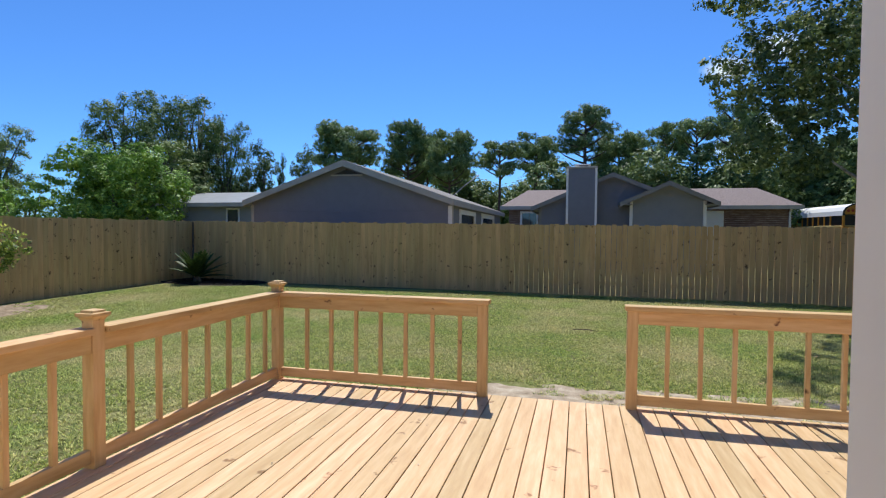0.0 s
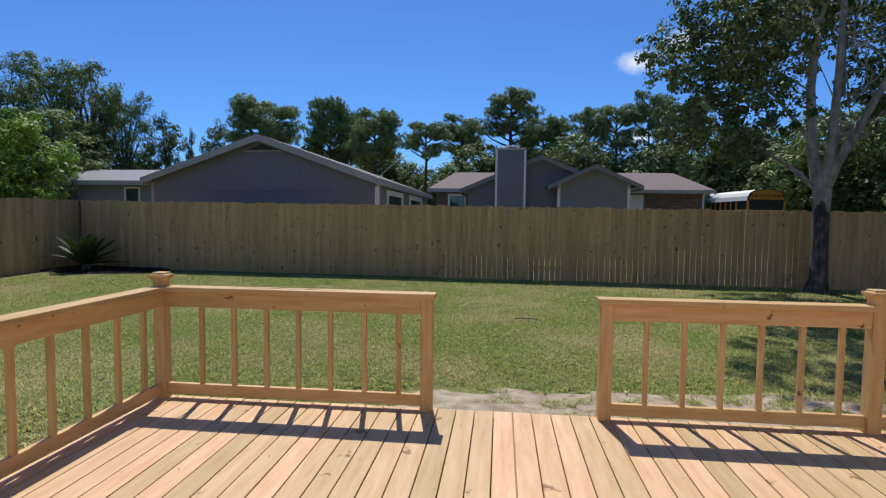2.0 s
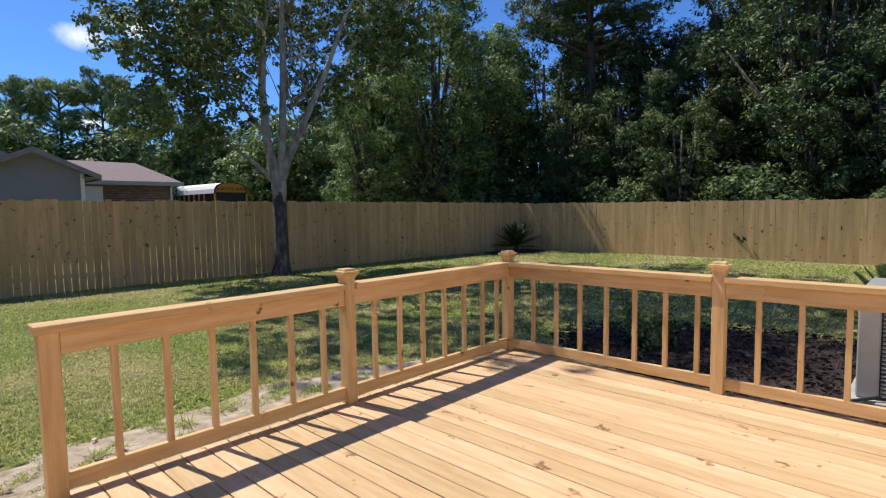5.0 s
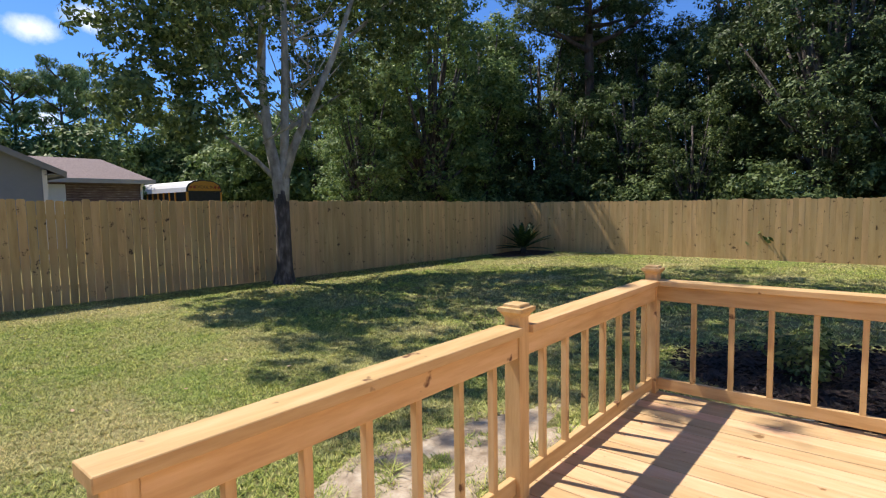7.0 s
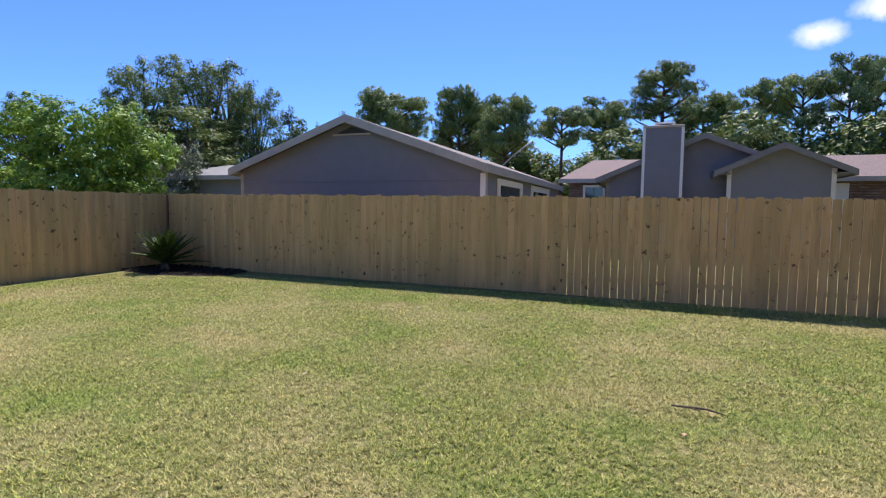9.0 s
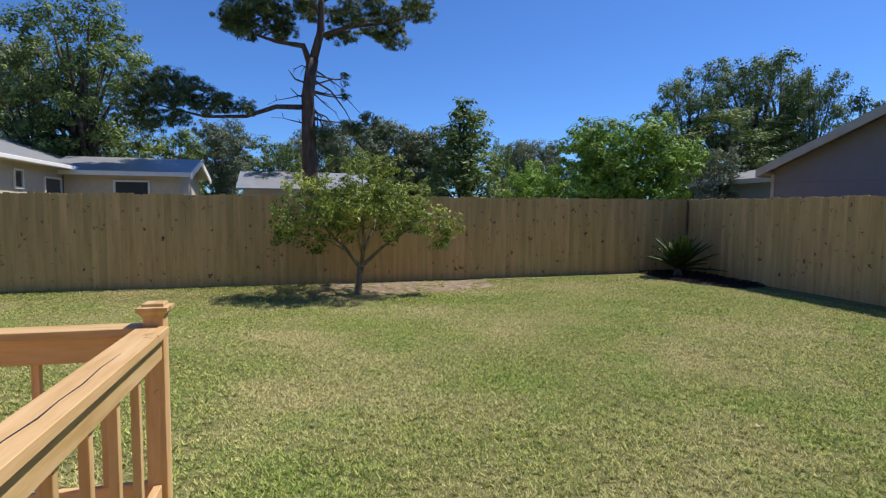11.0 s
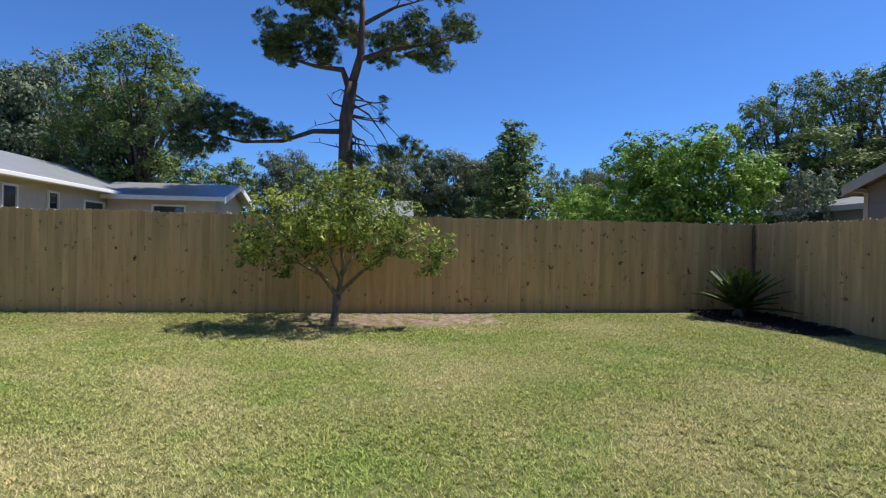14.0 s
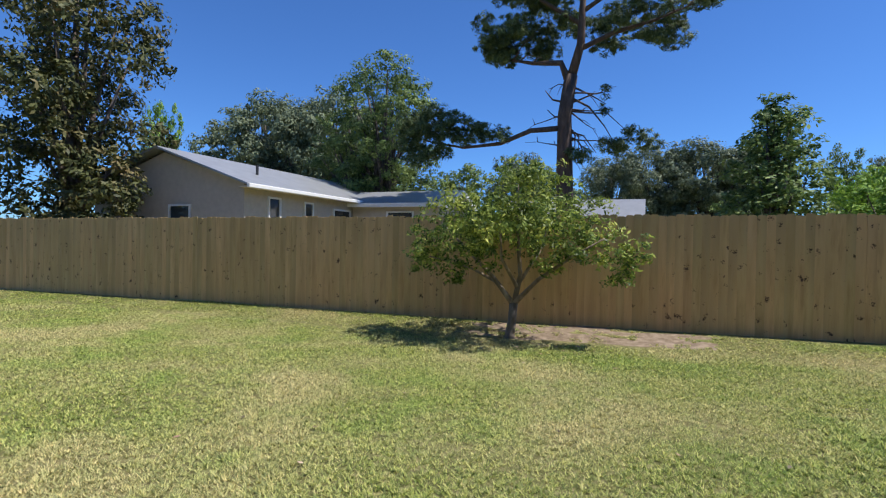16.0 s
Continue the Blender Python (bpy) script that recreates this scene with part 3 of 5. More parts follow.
def railing(p, q, over_a=0.0, over_b=0.0, spots=()):
    """A run of railing between two posts' centres, along x or y; over: how far the top rail runs over an end post."""
    ob = tagged(new("railing_section"), "pale pine railing section with square balusters on the deck", "railing",
                "sections of the deck railing")
    ax = 0 if p[1] == q[1] else 1
    ob.location = (p[0], p[1], DECK)
    length = abs(q[ax] - p[ax])
    sign = 1 if q[ax] > p[ax] else -1
    name = "rail_x" if ax == 0 else "rail_y"

    def bar(a, b, w, z0, z1, bevel=0.003):
        a, b = sorted((sign * a, sign * b))
        return boxed((a, -w, z0), (b, w, z1), bevel) if ax == 0 else boxed((-w, a, z0), (w, b, z1), bevel)

    part("lower_rail", bar(0.046, length - 0.046, 0.019, 0.035, 0.125), M[name], ob)
    part("upper_rail", bar(0.046, length - 0.046, 0.036, 0.75, 0.865), M[name], ob)
    part("cap_rail", bar(0.046 - over_a, length - 0.046 + over_b, 0.07, 0.868, 0.91), M[name], ob)
    for s in spots:
        placed("baluster", BAL_MESH, ob, pose(sign * s, 0, 0.122) if ax == 0 else pose(0, sign * s, 0.122))
    return ob


for x in POSTS_X:
    post(x, 0, x not in (2.16, 3.49))
for x, y in ((0.0, -2.17), (0.0, -4.42), (7.35, -2.01), (7.35, -4.42)):
    post(x, y)


def even(n, length, first=None):
    step = length / (n + 1) if first is None else (length - first) / n
    return [(first if first else step) + i * step for i in range(n)]


front = railing((0, 0), (2.16, 0), 0, 0.11, BAL[0])
bm = bmesh.new()
tube(bm, [(0.55, 0.012, 0.909), (0.74, 0.006, 0.909), (0.93, 0.016, 0.909), (1.08, 0.009, 0.909), (1.22, 0.014, 0.909), (1.36, 0.0, 0.909), (1.5, 0.003, 0.909)], [0.0015, 0.003, 0.0035, 0.003, 0.004, 0.003, 0.001], 5)
part("crack", bm, M["dark"], front, "dark drying crack along the top rail")
railing((5.33, 0), (3.49, 0), 0, 0.11, BAL[1])
railing((5.33, 0), (7.35, 0), 0, 0, BAL[2])
railing((0, 0), (0, -2.17), 0, 0, BAL[3])
railing((0, -2.17), (0, -4.42), 0, 0, even(7, 2.25))
railing((7.35, 0), (7.35, -2.01), 0, 0, BAL[4])
railing((7.35, -2.01), (7.35, -4.42), 0, 0, even(8, 2.41))

# ---- own house behind the deck ----
WY = -4.5
house = tagged(new("wall_house"), "plain beige painted house wall with the door opening to the deck", "wall", kind="structure")
DX0, DX1 = 2.28, 3.205
part("wall_segment", boxed((-1.6, WY - 0.16, -0.2), (DX0, WY, 2.6)), M["beige"], house)
part("wall_segment", boxed((DX1, WY - 0.16, -0.2), (13.0, WY, 2.6)), M["beige"], house)
part("wall_segment", boxed((DX0 + 0.002, WY - 0.16, 2.15), (DX1 - 0.002, WY, 2.6)), M["beige"], house)
part("wall_segment", boxed((-1.6, WY - 8.16, -0.2), (-1.44, WY - 0.162, 2.6)), M["beige"], house)
part("wall_segment", boxed((12.84, WY - 8.16, -0.2), (13.0, WY - 0.162, 2.6)), M["beige"], house)
part("wall_segment", boxed((-1.438, WY - 8.16, -0.2), (12.838, WY - 8.0, 2.6)), M["beige"], house)
tagged(new("floor", mesh_of("floor", boxed((-1.43, WY - 7.99, -0.1), (12.83, WY - 0.165, 0.1)), M["concrete"])), "plain indoor floor slab behind the door", "floor", kind="structure")
tagged(new("ceiling", mesh_of("ceiling", boxed((-1.6, WY - 8.16, 2.602), (13.0, WY + 0.02, 2.72)), M["white"])), "plain white ceiling with soffit", "ceiling", kind="structure")
roof_bm = prism([(WY - 8.5, 2.73), (WY + 0.06, 2.73), (WY - 4.2, 4.4)], "x", -1.9, 13.3)
tagged(new("roof", mesh_of("roof", roof_bm, M["shingle_grey"])), "grey shingled gable roof of the house", "roof", kind="structure")


# ---- neighbours ----
def window(parent, x0, x1, z0, z1, y, axis="y", facing=-1, panes=1, frame_mat="white", t=0.07):
    """A framed window in a wall that looks along x or y."""
    def cell(a0, a1, b0, b1, d0, d1):
        d0, d1 = sorted((y + facing * d0, y + facing * d1))
        return boxed((a0, d0, b0), (a1, d1, b1)) if axis == "y" else boxed((d0, a0, b0), (d1, a1, b1))
    w = tagged(new("window"), "framed house window with dark glass", kind="")
    w.parent = parent
    bm = bmesh.new()
    for a0, a1, b0, b1 in ((x0, x1, z1 - t, z1), (x0, x1, z0, z0 + t), (x0, x0 + t, z0 + t, z1 - t), (x1 - t, x1, z0 + t, z1 - t)):
        q = cell(a0, a1, b0, b1, 0.004, 0.06)
        tmp = bpy.data.meshes.new("tmp")
        q.to_mesh(tmp)
        q.free()
        bm.from_mesh(tmp)
        bpy.data.meshes.remove(tmp)
    part("window_frame", bm, M[frame_mat], w)
    step = (x1 - x0 - 2 * t) / panes
    for i in range(panes):
        a = x0 + t + i * step
        part("pane", cell(a + 0.015, a + step - 0.015, z0 + t, z1 - t, 0.006, 0.02), M["glass"], w)
    return w


def gable_house(label, x0, x1, y0, y1, zw, za, wall, roof, over=0.45, base=-0.1, trim="trim", vent=True, category="house", side=None):
    """A house with its gable towards us: walls between x0 and x1, ridge along y at height za."""
    ob = tagged(new("house"), label, category)
    xm = (x0 + x1) / 2
    part("wall", prism([(x0, base), (x1, base), (x1, zw), (xm, za), (x0, zw)], "y", y0, y1), M[wall], ob)
    slope = (za - zw) / (xm - x0)
    t = 0.06
    side = over if side is None else side
    e0, ez = x0 - side, zw - slope * side
    e1 = x1 + side
    for a, b in ((e0, xm), (e1, xm)):
        part("roof", prism([(a, ez + 0.03), (b, za + 0.03), (b, za + 0.03 + t), (a, ez + 0.03 + t)], "y", y0 - over, y1 + over), M[roof], ob)
        bx = a + (0.02 if a > b else -0.02)
        part("bargeboard", prism([(bx, ez - 0.13), (b, za - 0.13), (b, za + 0.02 + t), (bx, ez + 0.02 + t)], "y", y0 - over - 0.03, y0 - over), M[trim], ob)
        part("fascia", boxed((min(bx, bx + (0.03 if a > b else -0.03)), y0 - over, ez - 0.13), (max(bx, bx + (0.03 if a > b else -0.03)), y1 + over, ez + 0.08)), M[trim], ob)
        lo, hi = sorted((a, x1 if a > b else x0))
        part("soffit", boxed((lo, y0 - over, ez - 0.05), (hi, y1 + over, ez - 0.02)), M[trim], ob)
    if vent:
        part("gable_vent", prism([(xm - 0.5, za - 0.38), (xm + 0.5, za - 0.38), (xm, za - 0.2)], "y", y0 - 0.05, y0 - 0.003), M["dark"], ob)
        part("vent_sill", boxed((xm - 0.6, y0 - 0.07, za - 0.43), (xm + 0.6, y0 - 0.003, za - 0.384)), M[trim], ob)
    for x in (x0, x1):
        part("corner_board", boxed((x - 0.055, y0 - 0.02, base), (x + 0.055, y0 + 0.1, zw - 0.12)), M[trim], ob)
    return ob


# grey house right behind the fence
g = gable_house("grey lap-sided house with a low shingled gable roof and pale trim", -8.88, -1.20, 12.8, 24.5, 2.74, 4.08, "siding", "shingle_grey", over=0.4, side=0.14)
for z in (1.3, 2.36):
    part("siding_band", prism([(12.797, z), (12.785, z + 0.002), (12.785, z + 0.03), (12.797, z + 0.036)], "x", -8.80, -1.27), M["siding"], g)
window(g, 14.0, 16.95, 1.1, 2.50, -1.20, "x", 1, 2, "white", 0.17)
window(g, 18.5, 22.0, 1.1, 2.52, -1.20, "x", 1, 2, "white", 0.2)
part("corner_trim", boxed((-1.30, 12.755, -0.1), (-1.165, 12.777, 2.56)), M["white"], g, "white painted corner board")

# dark grey house with chimney and brick wing
Y2 = 21.5
h = gable_house("dark blue-grey house with a shingled gable roof", 1.15, 8.0, Y2 + 0.6, 28.0, 3.05, 4.5, "siding", "shingle_brown", over=0.4, vent=False, trim="trim_dark")
h2 = gable_house("lighter grey gabled extension with white corner trim", 5.38, 8.55, Y2, Y2 + 5.5, 3.28, 4.0, "siding_light", "shingle_brown", over=0.5, vent=False, trim="trim_dark")
for x in (5.38, 8.55):
    part("corner_trim", boxed((x - 0.07, Y2 - 0.05, 0), (x + 0.07, Y2 - 0.022, 3.2)), M["white"], h2)
ch = tagged(new("chimney"), "tall boxed blue-grey chimney with pale corner trim", "chimney")
part("flue_box", boxed((2.46, Y2 - 0.3, -0.1), (3.78, Y2 + 0.55, 4.74)), M["siding"], ch)
part("cap", boxed((2.41, Y2 - 0.35, 4.742), (3.83, Y2 + 0.60, 4.83), 0.01), M["trim"], ch)
part("flue", boxed((3.0, Y2 - 0.05, 4.832), (3.4, Y2 + 0.25, 4.9), 0.01), M["dark"], ch)
part("flue_lid", boxed((2.8, Y2 - 0.15, 4.902), (3.52, Y2 + 0.35, 4.96), 0.01), M["white"], ch)
for x in (2.46, 3.78):
    part("corner_trim", boxed((x - 0.05, Y2 - 0.325, -0.1), (x + 0.05, Y2 - 0.302, 4.74)), M["white"], ch)


def ridge_house(name, label, x0, x1, y0, y1, zw, za, wall, roof, over=0.5, base=-0.1, hip=1.5):
    """A house with its long eave towards us and a ridge along x."""
    ob = tagged(new(name), label, "house")
    ym = (y0 + y1) / 2
    part("wall", boxed((x0, y0, base), (x1, y1, zw)), M[wall], ob)
    bm = bmesh.new()
    e = [bm.verts.new(p) for p in ((x0 - over, y0 - over, zw), (x1 + over, y0 - over, zw), (x1 + over, y1 + over, zw), (x0 - over, y1 + over, zw))]
    r = [bm.verts.new(p) for p in ((x0 - over + hip, ym, za), (x1 + over - hip, ym, za))]
    bm.faces.new(e[::-1])
    bm.faces.new((e[0], e[1], r[1], r[0]))
    bm.faces.new((e[1], e[2], r[1]))
    bm.faces.new((e[2], e[3], r[0], r[1]))
    bm.faces.new((e[3], e[0], r[0]))
    part("roof", bm, M[roof], ob, at=(0, 0, 0.02))
    part("fascia", boxed((x0 - over, y0 - over - 0.03, zw - 0.16), (x1 + over, y0 - over - 0.003, zw + 0.05)), M["trim"], ob)
    part("soffit", boxed((x0 - over, y0 - over, zw - 0.05), (x1 + over, y0, zw - 0.004)), M["trim"], ob)
    return ob


rb = ridge_house("house", "low brick house with a brown shingled roof", -1.2, 14.3, 28.3, 34.0, 3.25, 4.5, "brick", "shingle_brown", hip=1.4)
window(rb, -0.5, 0.6, 1.7, 3.0, 28.3, "y", -1, 2, "white", 0.12)
door = part("garage_door", boxed((9.75, 28.24, -0.1), (10.95, 28.294, 3.02)), M["white"], rb, "white panelled side door")
for k in range(5):
    part("door_panel", boxed((9.82, 28.225, 0.3 + k * 0.55), (10.88, 28.238, 0.78 + k * 0.55), 0.005), M["white"], door)
bm = bmesh.new()
tube(bm, [(14.25, 28.2, -0.1), (14.25, 28.2, 2.95), (14.25, 27.95, 3.15)], [0.06] * 3, 6)
part("downspout", bm, M["white"], rb)
for k in range(13):
    part("brick_course", boxed((-1.2, 28.285, 1.72 + k * 0.12), (9.7, 28.298, 1.79 + k * 0.12)), M["brick_pale"], rb)
    part("brick_course", boxed((11.0, 28.285, 1.72 + k * 0.12), (14.2, 28.298, 1.79 + k * 0.12)), M["brick_pale"], rb)
lh = ridge_house("house", "pale blue house with a light metal roof", -20.6, -13.2, 20.0, 27.0, 3.08, 3.95, "siding_light", "metal_roof", hip=1.6)
window(lh, -15.3, -14.5, 1.9, 2.85, 20.0, "y", -1, 1, "white")

# cream house beyond the side fence
lb = tagged(new("house"), "long cream stucco house with a pale metal roof and white gutter", "house")
GX, GY0, GY1, RY = -13.9, -15.3, -8.35, -11.85
part("wall", prism([(GY0, -0.3), (GY1, -0.3), (GY1, 3.22), (RY, 4.38), (GY0, 3.22)], "x", -30.0, GX), M["stucco"], lb)
for ya, yb in ((GY1 + 0.45, RY), (GY0 - 0.45, RY)):
    part("roof", prism([(ya, 3.12), (yb, 4.48), (yb, 4.55), (ya, 3.19)], "x", -30.4, GX + 0.4), M["metal_roof"], lb)
    part("soffit", boxed((-30.4, min(ya, ya - 0.42 if ya > yb else ya + 0.42), 3.05), (GX + 0.38, max(ya, ya - 0.42 if ya > yb else ya + 0.42), 3.09)), M["stucco"], lb)
part("gutter", boxed((-20.9, GY1 + 0.44, 3.03), (GX + 0.4, GY1 + 0.56, 3.17), 0.02), M["white"], lb)
for a, b, c, d in ((-15.75, -15.05, 2.0, 2.88), (-17.75, -17.15, 2.2, 2.85), (-20.6, -19.2, 1.9, 2.72)):
    window(lb, a, b, c, d, GY1, "y", 1, 1, "white")
window(lb, -11.6, -10.6, 1.3, 2.55, GX, "x", 1, 1, "white")
bm = bmesh.new()
tube(bm, [(-16.0, -9.6, 3.6), (-16.0, -9.6, 4.15)], [0.05, 0.05], 8)
part("vent_pipe", bm, M["dark"], lb)
wing = tagged(new("house"), "cream stucco house wing with a grey roof and a white-trimmed gable", "house")
part("wall", prism([(-24.6, -0.3), (-20.75, -0.3), (-20.75, 3.02), (-22.68, 3.6), (-24.6, 3.02)], "y", -8.3, -4.2), M["stucco"], wing)
for xa, xb in ((-20.4, -22.68), (-24.95, -22.68)):
    part("roof", prism([(xa, 2.96), (xb, 3.68), (xb, 3.74), (xa, 3.02)], "y", -8.9, -3.75), M["metal_roof"], wing)
    part("bargeboard", prism([(xa, 2.78), (xb, 3.5), (xb, 3.74), (xa, 3.02)], "y", -3.748, -3.70), M["white"], wing)
part("fascia", boxed((-20.399, -8.9, 2.86), (-20.36, -3.70, 3.03)), M["white"], wing)
window(wing, -6.6, -5.3, 1.7, 2.7, -20.75, "x", 1, 1, "white")


# ---- bus and far things ----
bus = tagged(new("school_bus"), "parked old orange-yellow bus with a white rounded roof", "bus")
bus.location, bus.rotation_euler = (19.15, 34.0, 0.0), (0, 0, radians(-87))
LB, WB = 12.0, 2.5
ARCH = [(0, 2.95), (0.04, 3.25), (0.2, 3.5), (0.55, 3.68), (1.25, 3.76), (1.95, 3.68), (2.3, 3.5), (2.46, 3.25), (WB, 2.95)]
HOOD = [(u * 0.94 + 0.075, v - 0.07) for u, v in ARCH]
part("body", boxed((-LB, 0.0, 0.6), (0, WB, 2.25), 0.05), M["bus_yellow"], bus)
part("side_rail", boxed((-LB, -0.03, 2.2), (-0.05, -0.002, 2.32), 0.01), M["bus_pale"], bus, "pale yellow strip under the windows")
part("roof", prism(ARCH, "x", -LB, -0.02), M["white"], bus)
part("roof_edge", prism(ARCH, "x", -0.018, 0.03), M["dark"], bus, "black rim of the roof")
part("end_band", prism(HOOD[1:-1] + [(2.38, 3.02), (0.12, 3.02)], "x", 0.032, 0.09), M["bus_yellow"], bus)
part("windscreen", boxed((-0.03, 0.14, 2.26), (0.02, WB - 0.14, 2.948)), M["dark"], bus, "dark windscreen")
for y in (0.0, WB - 0.13):
    part("corner_pillar", boxed((-0.06, y, 2.255), (0.06, y + 0.13, 2.948), 0.02), M["bus_yellow"], bus)
part("windscreen_bar", boxed((0.022, 0.14, 2.26), (0.05, WB - 0.14, 2.32)), M["bus_pale"], bus)
for y in (0.27, 0.52, 1.98, 2.23):
    bm = bmesh.new()
    bmesh.ops.create_cone(bm, cap_ends=True, segments=14, radius1=0.085, radius2=0.085, depth=0.04, matrix=pose(0.112, y, 3.25, 0, 90, 0))
    part("warning_lamp", bm, M["lamp_red"], bus, "dull red round warning lamp")
sign = bpy.data.curves.new("lettering", "FONT")
sign.body, sign.size, sign.align_x, sign.align_y, sign.extrude = "SCHOOL BUS", 0.27, "CENTER", "CENTER", 0.004
lettering = new("lettering", sign)
lettering.parent, lettering.matrix_local = bus, pose(0.097, WB / 2, 3.27, 90, 0, 90)
sign.materials.append(M["dark"])
# Solid dark block stands in for the shaded inside behind the window posts.
part("ceiling_core", boxed((-LB + 0.05, 0.06, 2.252), (-0.06, WB - 0.06, 2.948)), M["dark"], bus)
for i in range(14):
    a = -LB + 0.05 + i * 0.8
    part("window_post", boxed((a, -0.01, 2.322), (a + 0.09, 0.055, 2.948)), M["bus_yellow"], bus)
for a in (-LB + 2.2, -0.9):
    bm = bmesh.new()
    bmesh.ops.create_cone(bm, cap_ends=True, segments=20, radius1=0.5, radius2=0.5, depth=0.3, matrix=pose(a, 0.1, 0.4, 90))
    part("wheel", bm, M["dark"], bus)

shed = tagged(new("shed"), "low outbuilding with a long pale metal roof behind the side fence", "shed")
part("wall", boxed((30.0, -12.0, -0.3), (35.0, -1.0, 1.9)), M["stucco"], shed)
part("roof", prism([(29.5, 1.95), (35.5, 1.95), (35.5, 2.05), (32.5, 2.45), (29.5, 2.05)], "y", -12.5, -0.6), M["metal_roof"], shed)

low_house = tagged(new("house"), "low cream house with a pale metal roof behind the side fence", "house")
part("wall", prism([(-28.6, -0.3), (-25.2, -0.3), (-25.2, 2.6), (-26.9, 3.4), (-28.6, 2.6)], "y", -2.3, 3.7), M["stucco"], low_house)
for xa in (-24.9, -28.9):
    part("roof", prism([(xa, 2.56), (-26.9, 3.52), (-26.9, 3.6), (xa, 2.64)], "y", -2.6, 3.95), M["metal_roof"], low_house)

